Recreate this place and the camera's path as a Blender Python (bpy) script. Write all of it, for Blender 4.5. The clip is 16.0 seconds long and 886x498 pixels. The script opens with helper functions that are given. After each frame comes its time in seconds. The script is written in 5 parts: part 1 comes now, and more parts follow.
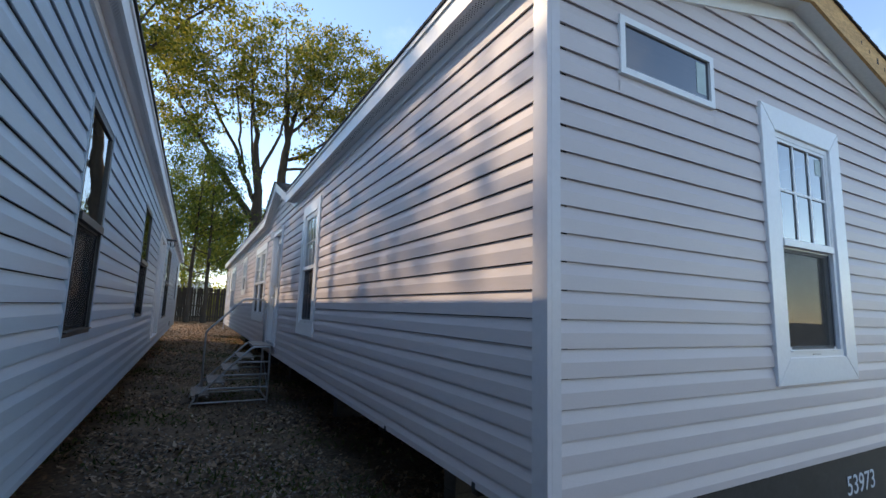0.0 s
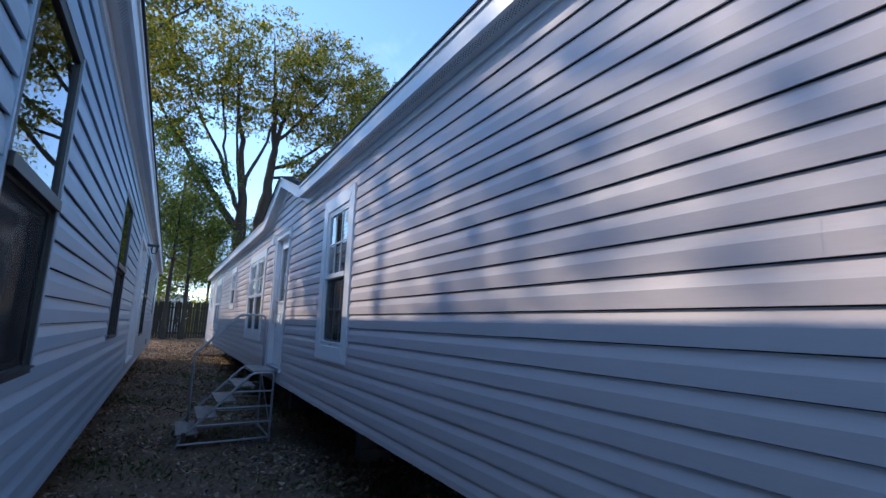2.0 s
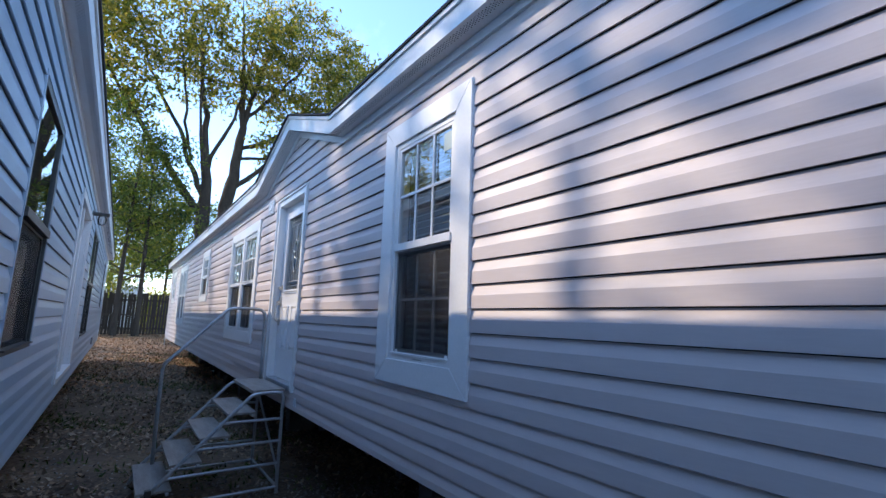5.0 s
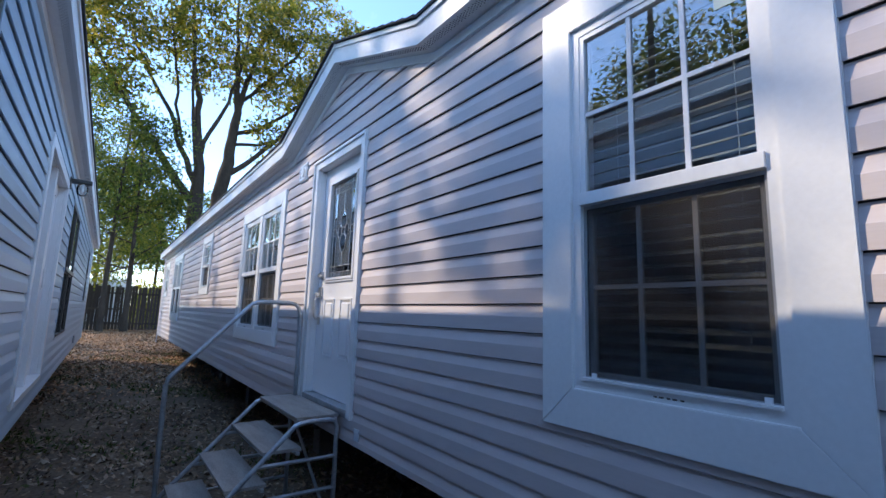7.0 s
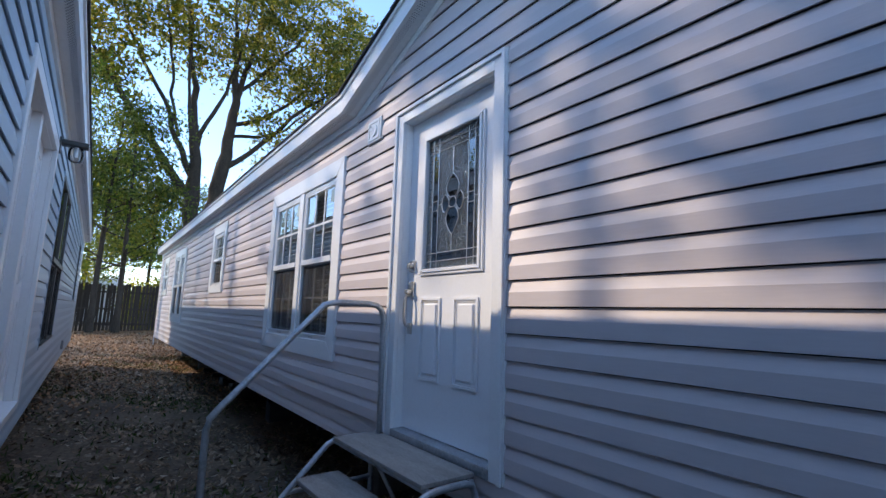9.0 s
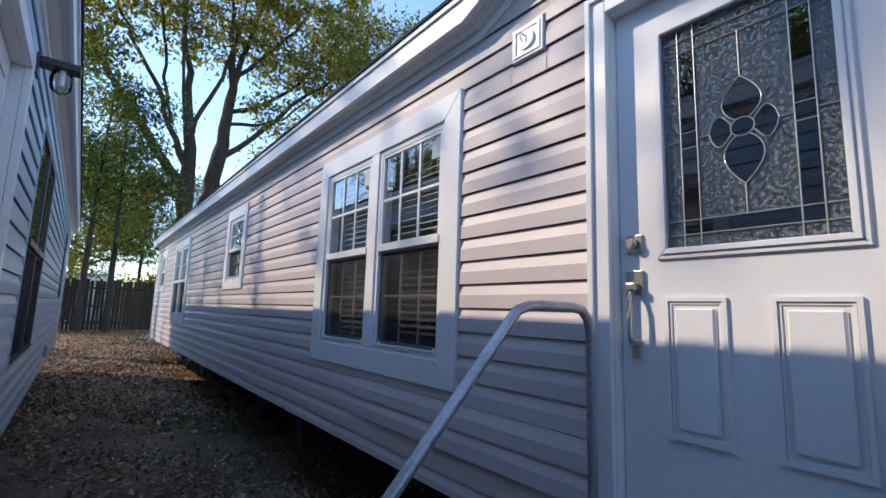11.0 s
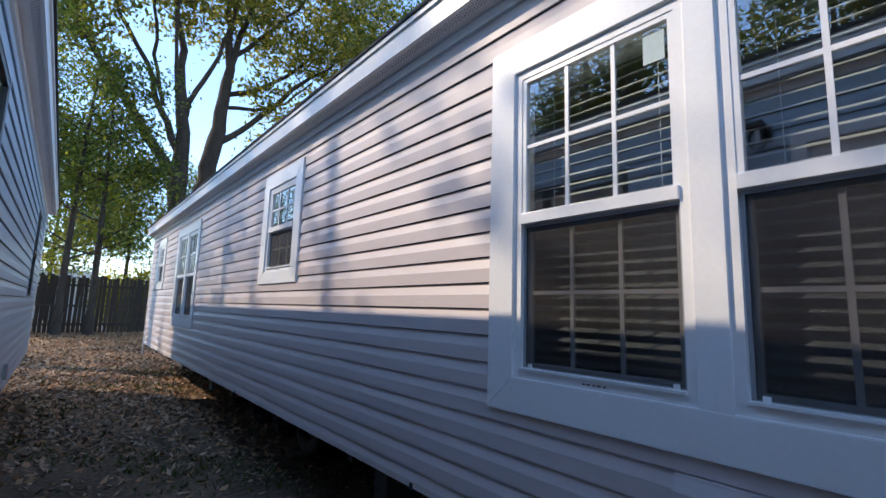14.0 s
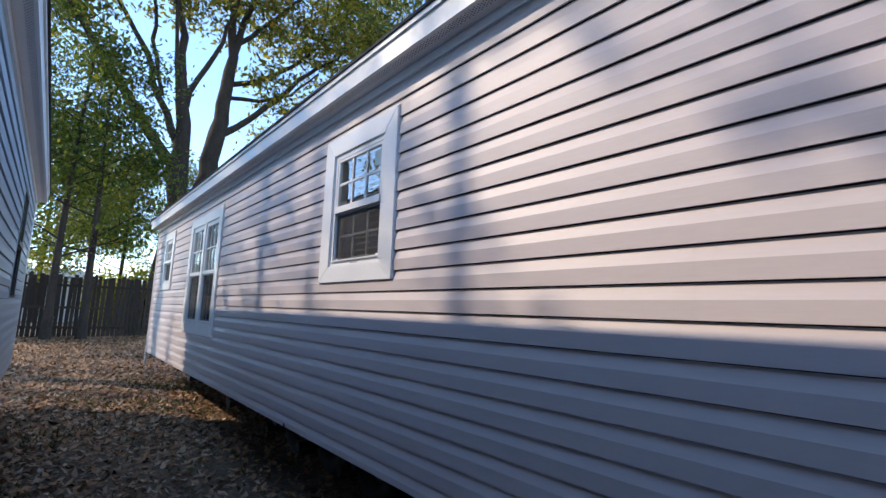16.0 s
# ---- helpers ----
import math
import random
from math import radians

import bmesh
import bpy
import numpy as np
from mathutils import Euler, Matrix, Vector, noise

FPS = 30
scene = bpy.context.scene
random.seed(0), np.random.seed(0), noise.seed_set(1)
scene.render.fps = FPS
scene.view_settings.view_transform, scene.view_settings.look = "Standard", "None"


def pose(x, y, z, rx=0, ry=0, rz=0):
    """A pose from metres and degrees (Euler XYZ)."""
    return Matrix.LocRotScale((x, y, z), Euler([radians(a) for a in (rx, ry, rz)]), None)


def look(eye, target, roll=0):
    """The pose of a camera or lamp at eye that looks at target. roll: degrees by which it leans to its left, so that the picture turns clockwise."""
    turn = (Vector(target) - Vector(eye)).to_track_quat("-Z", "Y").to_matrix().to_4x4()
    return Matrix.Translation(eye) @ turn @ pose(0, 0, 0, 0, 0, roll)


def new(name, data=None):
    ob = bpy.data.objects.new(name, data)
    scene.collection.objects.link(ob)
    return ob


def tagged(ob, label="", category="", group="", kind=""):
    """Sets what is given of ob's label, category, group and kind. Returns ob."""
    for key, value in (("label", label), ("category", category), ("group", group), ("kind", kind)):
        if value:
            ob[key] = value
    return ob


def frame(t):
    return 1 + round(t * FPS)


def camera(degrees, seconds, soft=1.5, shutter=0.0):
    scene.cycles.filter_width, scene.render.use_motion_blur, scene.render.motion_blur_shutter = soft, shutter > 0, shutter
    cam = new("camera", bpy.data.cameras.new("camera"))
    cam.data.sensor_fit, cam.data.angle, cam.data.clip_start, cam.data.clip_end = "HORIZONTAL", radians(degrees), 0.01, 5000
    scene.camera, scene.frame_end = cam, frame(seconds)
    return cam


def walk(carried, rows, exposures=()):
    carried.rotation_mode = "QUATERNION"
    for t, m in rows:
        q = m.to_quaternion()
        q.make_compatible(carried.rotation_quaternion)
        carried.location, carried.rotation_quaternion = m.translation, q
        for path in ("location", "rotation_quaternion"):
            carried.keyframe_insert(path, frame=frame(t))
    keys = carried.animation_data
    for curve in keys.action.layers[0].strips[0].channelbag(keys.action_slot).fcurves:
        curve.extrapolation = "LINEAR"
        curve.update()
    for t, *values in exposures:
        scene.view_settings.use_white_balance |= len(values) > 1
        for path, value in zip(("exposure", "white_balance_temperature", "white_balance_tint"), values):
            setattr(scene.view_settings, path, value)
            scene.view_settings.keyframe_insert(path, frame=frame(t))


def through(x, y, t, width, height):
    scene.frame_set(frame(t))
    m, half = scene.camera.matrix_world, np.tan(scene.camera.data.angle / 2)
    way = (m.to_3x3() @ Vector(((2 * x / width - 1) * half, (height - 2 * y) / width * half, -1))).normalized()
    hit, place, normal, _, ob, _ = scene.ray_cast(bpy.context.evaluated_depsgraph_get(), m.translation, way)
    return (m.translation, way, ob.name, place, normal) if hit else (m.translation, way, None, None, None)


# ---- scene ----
cam = camera(88.5, 16.0)
METRES, EYE, TILT, LEAN, TURN = 12.43, 1.68, 0.0, 0.0, -28.4
ROWS = [
    (0.0, 0.0, 0.0, 0.0, -0.24, 7.78, -1.76),
    (0.5, -0.0161, 0.0263, 0.0004, -1.03, 8.4, -1.71),
    (1.0, -0.0325, 0.0512, 0.0011, -1.61, 8.94, -1.69),
    (1.5, -0.0482, 0.0762, 0.0023, -2.05, 9.33, -1.68),
    (2.0, -0.068, 0.099, 0.002, -2.54, 9.63, -1.71),
    (2.5, -0.0865, 0.1233, 0.0015, -3.17, 9.74, -1.68),
    (3.0, -0.1023, 0.1482, 0.0025, -3.93, 9.71, -1.63),
    (3.5, -0.1191, 0.1734, 0.002, -4.8, 9.66, -1.63),
    (6.0, -0.1869, 0.3219, 0.0039, -7.66, 8.6, -1.74),
    (6.5, -0.2036, 0.3489, 0.004, -7.84, 8.47, -1.76),
    (7.0, -0.2194, 0.3761, 0.0035, -8.0, 8.35, -1.78),
    (7.5, -0.2345, 0.4009, 0.0046, -8.16, 8.28, -1.78),
    (8.0, -0.2516, 0.4246, 0.0053, -8.36, 8.29, -1.78),
    (8.5, -0.2673, 0.451, 0.0043, -8.65, 8.35, -1.79),
    (11.0, -0.346, 0.5885, 0.0065, -10.03, 7.92, -1.8),
    (11.5, -0.3622, 0.6142, 0.0064, -10.22, 7.85, -1.8),
    (12.0, -0.3787, 0.6405, 0.0084, -10.47, 7.82, -1.81),
    (12.5, -0.3961, 0.668, 0.0076, -10.78, 7.84, -1.83),
    (13.0, -0.4095, 0.6967, 0.0058, -11.05, 7.84, -1.79),
    (13.5, -0.4204, 0.7246, 0.0061, -11.29, 7.84, -1.79),
    (14.0, -0.4318, 0.7543, 0.0069, -11.46, 7.84, -1.79),
    (14.5, -0.4411, 0.7854, 0.0064, -11.61, 7.83, -1.78),
    (15.0, -0.4559, 0.8138, 0.0056, -11.72, 7.87, -1.81),
    (15.5, -0.4749, 0.8397, 0.0072, -11.86, 7.93, -1.87),
    (16.0, -0.4927, 0.865, 0.0085, -12.17, 8.04, -1.88),
]
walk(cam, [(t, pose(0, 0, EYE, TILT, LEAN, TURN) @ pose(METRES * x, METRES * y, METRES * z, 90 + pitch, roll, yaw)) for t, x, y, z, yaw, pitch, roll in ROWS],
     exposures=[(0.0, 1.45, 7500, 10), (1.0, 1.18, 6600, 10), (2.0, 1.42, 5900, 10), (3.5, 1.95, 6300, 10), (6.5, 1.92, 6200, 10), (8.5, 1.8, 6350, 10), (11.0, 1.62, 6500, 10), (13.5, 1.72, 6400, 10), (16.0, 1.65, 6400, 10)])

# ---- light ----
world = bpy.data.worlds.new("sky")
scene.world = world
world.use_nodes = True
wn, wl = world.node_tree.nodes, world.node_tree.links
SUN_DIR = Vector((-1.0, 1.0, 1.0)).normalized()
sky = wn.new("ShaderNodeTexSky")
sky.sky_type, sky.sun_disc = "NISHITA", False
sky.sun_elevation, sky.sun_rotation = math.asin(SUN_DIR.z), radians(-45)
sky.air_density, sky.dust_density, sky.ozone_density = 1.0, 0.0, 3.5
tc, cn, cr, cm = wn.new("ShaderNodeTexCoord"), wn.new("ShaderNodeTexNoise"), wn.new("ShaderNodeValToRGB"), wn.new("ShaderNodeMixRGB")
cn.inputs["Scale"].default_value, cn.inputs["Detail"].default_value, cn.inputs["Roughness"].default_value = 2.2, 8, 0.6
cr.color_ramp.elements[0].position, cr.color_ramp.elements[1].position = 0.55, 0.8
cr.color_ramp.elements[1].color = (0.4, 0.4, 0.4, 1)
cm.inputs[2].default_value = (4.2, 4.8, 5.8, 1)
wl.new(tc.outputs["Generated"], cn.inputs["Vector"])
wl.new(cn.outputs[0], cr.inputs[0])
wl.new(cr.outputs[0], cm.inputs[0])
sg = wn.new("ShaderNodeMixRGB")
sg.blend_type, sg.inputs[0].default_value, sg.inputs[2].default_value = "MULTIPLY", 1.0, (0.98, 0.975, 1.0, 1)
wl.new(sky.outputs[0], sg.inputs[1])
wl.new(sg.outputs[0], cm.inputs[1])
bg = wn["Background"]
wl.new(cm.outputs[0], bg.inputs[0])
bg.inputs[1].default_value = 0.14
sun = new("sun", bpy.data.lights.new("sun", "SUN"))
sun.data.energy, sun.data.angle, sun.data.color = 1.3, radians(0.55), (1.0, 0.83, 0.65)
sun.matrix_world = look(SUN_DIR * 60, (0, 0, 0))


# ---- materials ----
def material(name, color, rough=0.5, metal=0.0, var=0.1, scale=1.5, fine=40.0, bump=0.1, bump_scale=120.0, spec=0.5, rnd=0.0, stretch=(1, 1, 1), tint=None):
    m = bpy.data.materials.new(name)
    m.use_nodes = True
    n, l = m.node_tree.nodes, m.node_tree.links
    b = n["Principled BSDF"]
    b.inputs["Roughness"].default_value, b.inputs["Metallic"].default_value = rough, metal
    b.inputs["Specular IOR Level"].default_value = spec
    g, mp = n.new("ShaderNodeNewGeometry"), n.new("ShaderNodeMapping")
    mp.inputs["Scale"].default_value = stretch
    l.new(g.outputs["Position"], mp.inputs[0])
    a, f = n.new("ShaderNodeTexNoise"), n.new("ShaderNodeTexNoise")
    a.inputs["Scale"].default_value, a.inputs["Detail"].default_value = scale, 5
    f.inputs["Scale"].default_value, f.inputs["Detail"].default_value = fine, 4
    l.new(mp.outputs[0], a.inputs["Vector"])
    l.new(mp.outputs[0], f.inputs["Vector"])
    s = n.new("ShaderNodeMath")
    s.operation = "ADD"
    l.new(a.outputs[0], s.inputs[0])
    l.new(f.outputs[0], s.inputs[1])
    last = s.outputs[0]
    if rnd:
        o, q = n.new("ShaderNodeObjectInfo"), n.new("ShaderNodeMath")
        q.operation = "MULTIPLY_ADD"
        q.inputs[1].default_value = rnd
        l.new(o.outputs["Random"], q.inputs[0])
        l.new(last, q.inputs[2])
        last = q.outputs[0]
    r = n.new("ShaderNodeValToRGB")
    dark, light = [max(0.0, c * (1 - var)) for c in color], [min(1.0, c * (1 + var)) for c in (tint or color)]
    mr = n.new("ShaderNodeMapRange")
    mr.inputs["From Min"].default_value, mr.inputs["From Max"].default_value = 0.65, 1.35 + rnd
    l.new(last, mr.inputs[0])
    l.new(mr.outputs[0], r.inputs[0])
    r.color_ramp.elements[0].color, r.color_ramp.elements[1].color = (*dark, 1), (*light, 1)
    l.new(r.outputs[0], b.inputs["Base Color"])
    if bump:
        h, bp = n.new("ShaderNodeTexNoise"), n.new("ShaderNodeBump")
        h.inputs["Scale"].default_value, h.inputs["Detail"].default_value = bump_scale, 3
        l.new(mp.outputs[0], h.inputs["Vector"])
        l.new(h.outputs[0], bp.inputs["Height"])
        bp.inputs["Strength"].default_value, bp.inputs["Distance"].default_value = bump, 0.01
        l.new(bp.outputs[0], b.inputs["Normal"])
    return m


def glass(name, tint=(0.66, 0.76, 0.80), ior=2.9, bump=0.0, bump_scale=90.0):
    m = bpy.data.materials.new(name)
    m.use_nodes = True
    n, l = m.node_tree.nodes, m.node_tree.links
    n.remove(n["Principled BSDF"])
    t, g, f, x = n.new("ShaderNodeBsdfTransparent"), n.new("ShaderNodeBsdfGlossy"), n.new("ShaderNodeFresnel"), n.new("ShaderNodeMixShader")
    t.inputs[0].default_value = (*tint, 1)
    g.inputs[0].default_value, g.inputs["Roughness"].default_value = (1, 1, 1, 1), 0.01
    f.inputs[0].default_value = ior
    l.new(f.outputs[0], x.inputs[0])
    l.new(t.outputs[0], x.inputs[1])
    l.new(g.outputs[0], x.inputs[2])
    l.new(x.outputs[0], n["Material Output"].inputs[0])
    if bump:
        h, bp, ge = n.new("ShaderNodeTexNoise"), n.new("ShaderNodeBump"), n.new("ShaderNodeNewGeometry")
        h.inputs["Scale"].default_value = bump_scale
        bp.inputs["Strength"].default_value, bp.inputs["Distance"].default_value = bump, 0.01
        l.new(ge.outputs["Position"], h.inputs["Vector"])
        l.new(h.outputs[0], bp.inputs["Height"])
        l.new(bp.outputs[0], g.inputs["Normal"])
        l.new(bp.outputs[0], f.inputs["Normal"])
    return m


def leafy(name, colors, gloss=0.35, through=0.6):
    m = bpy.data.materials.new(name)
    m.use_nodes = True
    n, l = m.node_tree.nodes, m.node_tree.links
    b = n["Principled BSDF"]
    b.inputs["Roughness"].default_value = 1 - gloss
    g, r = n.new("ShaderNodeNewGeometry"), n.new("ShaderNodeValToRGB")
    l.new(g.outputs["Random Per Island"], r.inputs[0])
    while len(r.color_ramp.elements) < len(colors):
        r.color_ramp.elements.new(0.5)
    for i, c in enumerate(colors):
        r.color_ramp.elements[i].position, r.color_ramp.elements[i].color = i / (len(colors) - 1), (*c, 1)
    l.new(r.outputs[0], b.inputs["Base Color"])
    if through:
        t, x = n.new("ShaderNodeBsdfTranslucent"), n.new("ShaderNodeMixShader")
        k = n.new("ShaderNodeMixRGB")
        k.blend_type, k.inputs[0].default_value, k.inputs[2].default_value = "MULTIPLY", 1.0, (2.2, 2.0, 0.7, 1)
        l.new(r.outputs[0], k.inputs[1])
        l.new(k.outputs[0], t.inputs[0])
        x.inputs[0].default_value = through
        l.new(b.outputs[0], x.inputs[1])
        l.new(t.outputs[0], x.inputs[2])
        l.new(x.outputs[0], n["Material Output"].inputs[0])
    return m


GREIGE = material("greige vinyl siding", (0.58, 0.51, 0.495), 0.5, var=0.05, scale=0.8, fine=90, bump=0.03, bump_scale=40, rnd=0.12, stretch=(1, 0.12, 1.6))
PALE = material("pale grey vinyl siding", (0.40, 0.50, 0.585), 0.38, var=0.05, scale=0.8, fine=90, bump=0.03, bump_scale=40, rnd=0.12, stretch=(1, 0.12, 1.6))
WHITE = material("white vinyl trim", (0.78, 0.78, 0.77), 0.35, var=0.04, scale=2, fine=50, bump=0.04, bump_scale=80)
FASCIA = material("white fascia metal", (0.74, 0.74, 0.73), 0.42, var=0.06, scale=1.2, fine=30, bump=0.06, bump_scale=14)
POST = material("grey corner post", (0.60, 0.56, 0.56), 0.35, var=0.04, bump=0.03)
SOFFIT = material("vented soffit", (0.76, 0.76, 0.75), 0.5, var=0.08, bump=0.05)
HOLE = material("dark vent hole", (0.03, 0.03, 0.03), 0.9, var=0.2, bump=0)
SHINGLE = material("charcoal shingles", (0.045, 0.042, 0.042), 0.95, var=0.45, scale=3, fine=220, bump=0.6, bump_scale=300)
DOORPAINT = material("white painted steel door", (0.80, 0.80, 0.80), 0.33, var=0.03, scale=2, fine=60, bump=0.03, bump_scale=120)
NICKEL = material("brushed nickel", (0.55, 0.53, 0.50), 0.32, 1.0, var=0.1, bump=0.02)
LEAD = material("silver came", (0.62, 0.62, 0.60), 0.35, 0.8, var=0.1, bump=0)
GALV = material("galvanised steel tube", (0.46, 0.48, 0.50), 0.42, 0.75, var=0.25, scale=8, fine=70, bump=0.12, bump_scale=90)
TREAD = material("weathered plywood tread", (0.30, 0.27, 0.24), 0.85, var=0.3, scale=5, fine=70, bump=0.3, bump_scale=90, stretch=(3, 0.5, 1))
OSB = material("bare rake sheathing", (0.52, 0.30, 0.12), 0.8, var=0.35, scale=4, fine=45, bump=0.25, bump_scale=50, stretch=(0.6, 1, 2))
STENCIL = material("stencil ink", (0.06, 0.04, 0.03), 0.8, var=0.3, bump=0)
STEEL = material("black chassis steel", (0.025, 0.025, 0.027), 0.6, 0.2, var=0.4, scale=4, bump=0.2)
BELLY = material("black belly board", (0.02, 0.02, 0.022), 0.7, var=0.3, bump=0.2, bump_scale=8)
RUBBER = material("tyre rubber", (0.022, 0.022, 0.022), 0.8, var=0.3, bump=0.2)
CHALK = material("white stencil paint", (0.62, 0.66, 0.70), 0.7, var=0.2, fine=90, bump=0.1)
INTERIOR = material("interior wallboard", (0.42, 0.40, 0.37), 0.8, var=0.05)
STICKER = material("pale pane sticker", (0.42, 0.52, 0.50), 0.6, var=0.1)
# wall core coloured near black to paint the shade between siding laps
LAPSHADE = material("near-black core, shade of lap gaps", (0.04, 0.038, 0.036), 0.9, var=0.2)
CARPET = material("interior floor", (0.16, 0.13, 0.10), 0.9, var=0.2)
BLIND = material("white faux wood slat", (0.74, 0.75, 0.76), 0.45, var=0.04, bump=0.02)
DARKFRAME = material("bronze window frame", (0.05, 0.048, 0.045), 0.4, 0.2, var=0.2, bump=0.03)
SCREENFRAME = material("grey screen frame", (0.35, 0.36, 0.37), 0.4, 0.4, var=0.1, bump=0)
GLASS = glass("window glass")
# low tint puts the dark room behind the end window into the pane
ENDGLASS = glass("end window glass, dim room in tint", (0.07, 0.09, 0.12), 3.4)
# transom tint stands for an unlit room; its blue for reflected sky
TRANSOMGLASS = glass("transom glass, dim room and sky in tint", (0.05, 0.07, 0.12), 2.2)
ARTGLASS = glass("rippled art glass", (0.45, 0.5, 0.5), 2.3, 1.0, 130)
CLEARPIECE = glass("dark clear glass piece", (0.16, 0.2, 0.24), 2.2)
an, al = ARTGLASS.node_tree.nodes, ARTGLASS.node_tree.links
ad, ax = an.new("ShaderNodeBsdfDiffuse"), an.new("ShaderNodeMixShader")
ad.inputs[0].default_value, ax.inputs[0].default_value = (0.34, 0.37, 0.36, 1), 0.22
# pale noise speckle painted in for sky glints on the ripples
anz, anr = an.new("ShaderNodeTexNoise"), an.new("ShaderNodeMapRange")
ang = an.new("ShaderNodeNewGeometry")
al.new(ang.outputs["Position"], anz.inputs["Vector"])
anz.inputs["Scale"].default_value, anz.inputs["Detail"].default_value = 75, 3
anr.inputs["From Min"].default_value, anr.inputs["From Max"].default_value, anr.inputs["To Max"].default_value = 0.42, 0.72, 0.6
al.new(anz.outputs[0], anr.inputs[0])
al.new(anr.outputs[0], ax.inputs[0])
al.new(an["Mix Shader"].outputs[0], ax.inputs[1])
al.new(ad.outputs[0], ax.inputs[2])
al.new(ax.outputs[0], an["Material Output"].inputs[0])
CLEARJAR = glass("lamp jar glass", (0.93, 0.95, 0.95), 1.5)
SCREEN = material("insect screen", (0.008, 0.008, 0.009), 0.7, var=0.2, bump=0.05)
sn, sl = SCREEN.node_tree.nodes, SCREEN.node_tree.links
st, sx = sn.new("ShaderNodeBsdfTransparent"), sn.new("ShaderNodeMixShader")
sx.inputs[0].default_value = 0.4
sl.new(st.outputs[0], sx.inputs[1])
sl.new(sn["Principled BSDF"].outputs[0], sx.inputs[2])
sl.new(sx.outputs[0], sn["Material Output"].inputs[0])
FENCEWOOD = material("weathered fence board", (0.05, 0.036, 0.027), 0.9, var=0.5, scale=3, fine=30, bump=0.4, bump_scale=40, rnd=0.8, stretch=(4, 4, 0.5))
BARK = material("grey brown bark", (0.055, 0.042, 0.032), 0.95, var=0.5, scale=4, fine=25, bump=0.8, bump_scale=18, stretch=(1, 1, 0.35))
OAKLEAF = leafy("oak foliage", [(0.045, 0.068, 0.02), (0.085, 0.105, 0.028), (0.13, 0.14, 0.036), (0.20, 0.185, 0.05), (0.31, 0.25, 0.075)], 0.5, 0.6)
DEEPLEAF = leafy("deep green foliage", [(0.03, 0.055, 0.018), (0.055, 0.09, 0.026), (0.09, 0.12, 0.035), (0.15, 0.165, 0.045)], 0.45)
BUSHLEAF = leafy("yellow green foliage", [(0.07, 0.10, 0.015), (0.14, 0.16, 0.025), (0.24, 0.22, 0.04)])
LITTER = leafy("brown leaf litter", [(0.05, 0.032, 0.02), (0.16, 0.10, 0.055), (0.28, 0.18, 0.10), (0.38, 0.27, 0.17), (0.10, 0.06, 0.03), (0.52, 0.43, 0.31)], 0.3, 0.0)
DRYLITTER = leafy("dry orange leaf litter", [(0.22, 0.10, 0.045), (0.44, 0.22, 0.10), (0.56, 0.33, 0.17), (0.30, 0.15, 0.06), (0.62, 0.44, 0.28), (0.12, 0.06, 0.03)], 0.3, 0.0)
GRAVEL = leafy("pale gravel chips", [(0.12, 0.11, 0.10), (0.22, 0.21, 0.19), (0.34, 0.32, 0.30)], 0.25, 0.0)
GRAVELBLOCK = material("concrete block", (0.14, 0.135, 0.13), 0.9, var=0.2, bump=0.4)
WEED = leafy("weeds", [(0.03, 0.05, 0.012), (0.05, 0.08, 0.02), (0.09, 0.11, 0.03)], 0.3, 0.3)
EARTH = material("brown earth with leaf mould", (0.085, 0.057, 0.036), 0.95, var=0.6, scale=0.9, fine=22, bump=0.7, bump_scale=30, tint=(0.16, 0.115, 0.072))


# ---- mesh helpers ----
ORIGIN = {}


def hang(ob, parent):
    """Make ob, placed in the world, a part of parent without moving it."""
    ob.parent = parent
    ob.matrix_parent_inverse = Matrix.Translation(-ORIGIN.get(parent.name, Vector()))


def part(name, bm, mat, parent=None, label="", smooth=False):
    if len(bm.faces) > 1:
        bmesh.ops.recalc_face_normals(bm, faces=bm.faces)
    me = bpy.data.meshes.new(name)
    bm.to_mesh(me)
    bm.free()
    me.materials.append(mat)
    if smooth:
        me.polygons.foreach_set("use_smooth", [True] * len(me.polygons))
    ob = new(name, me)
    if parent:
        hang(ob, parent)
    return tagged(ob, label) if label else ob


def raw(name, verts, faces, mat, parent=None, label=""):
    me = bpy.data.meshes.new(name)
    me.from_pydata(verts, [], faces)
    me.materials.append(mat)
    ob = new(name, me)
    if parent:
        hang(ob, parent)
    return tagged(ob, label) if label else ob


class Face:
    """A wall's own frame: u along it, d out of it, z up."""

    def __init__(self, kind, plane):
        self.kind, self.plane = kind, plane

    def __call__(self, u, d, z):
        if self.kind == "west":
            return Vector((self.plane - d, u, z))
        if self.kind == "east":
            return Vector((self.plane + d, u, z))
        if self.kind == "south":
            return Vector((u, self.plane - d, z))
        return Vector((u, self.plane + d, z))


class Plain:
    def __call__(self, x, y, z):
        return Vector((x, y, z))


FLAT = Plain()


class Upward:
    """An outline in plan, with its depth upward."""

    def __call__(self, x, d, y):
        return Vector((x, y, d))


UPWARD = Upward()


def box(bm, u0, u1, d0, d1, z0, z1, f=FLAT, bevel=0.0):
    vs = [bm.verts.new(f(u, d, z)) for u in (u0, u1) for d in (d0, d1) for z in (z0, z1)]
    fs = [bm.faces.new([vs[i] for i in q]) for q in ((0, 1, 3, 2), (4, 6, 7, 5), (0, 4, 5, 1), (2, 3, 7, 6), (0, 2, 6, 4), (1, 5, 7, 3))]
    if bevel:
        es = list({e for q in fs for e in q.edges})
        bmesh.ops.bevel(bm, geom=es, offset=bevel, segments=2, affect="EDGES", profile=0.6)


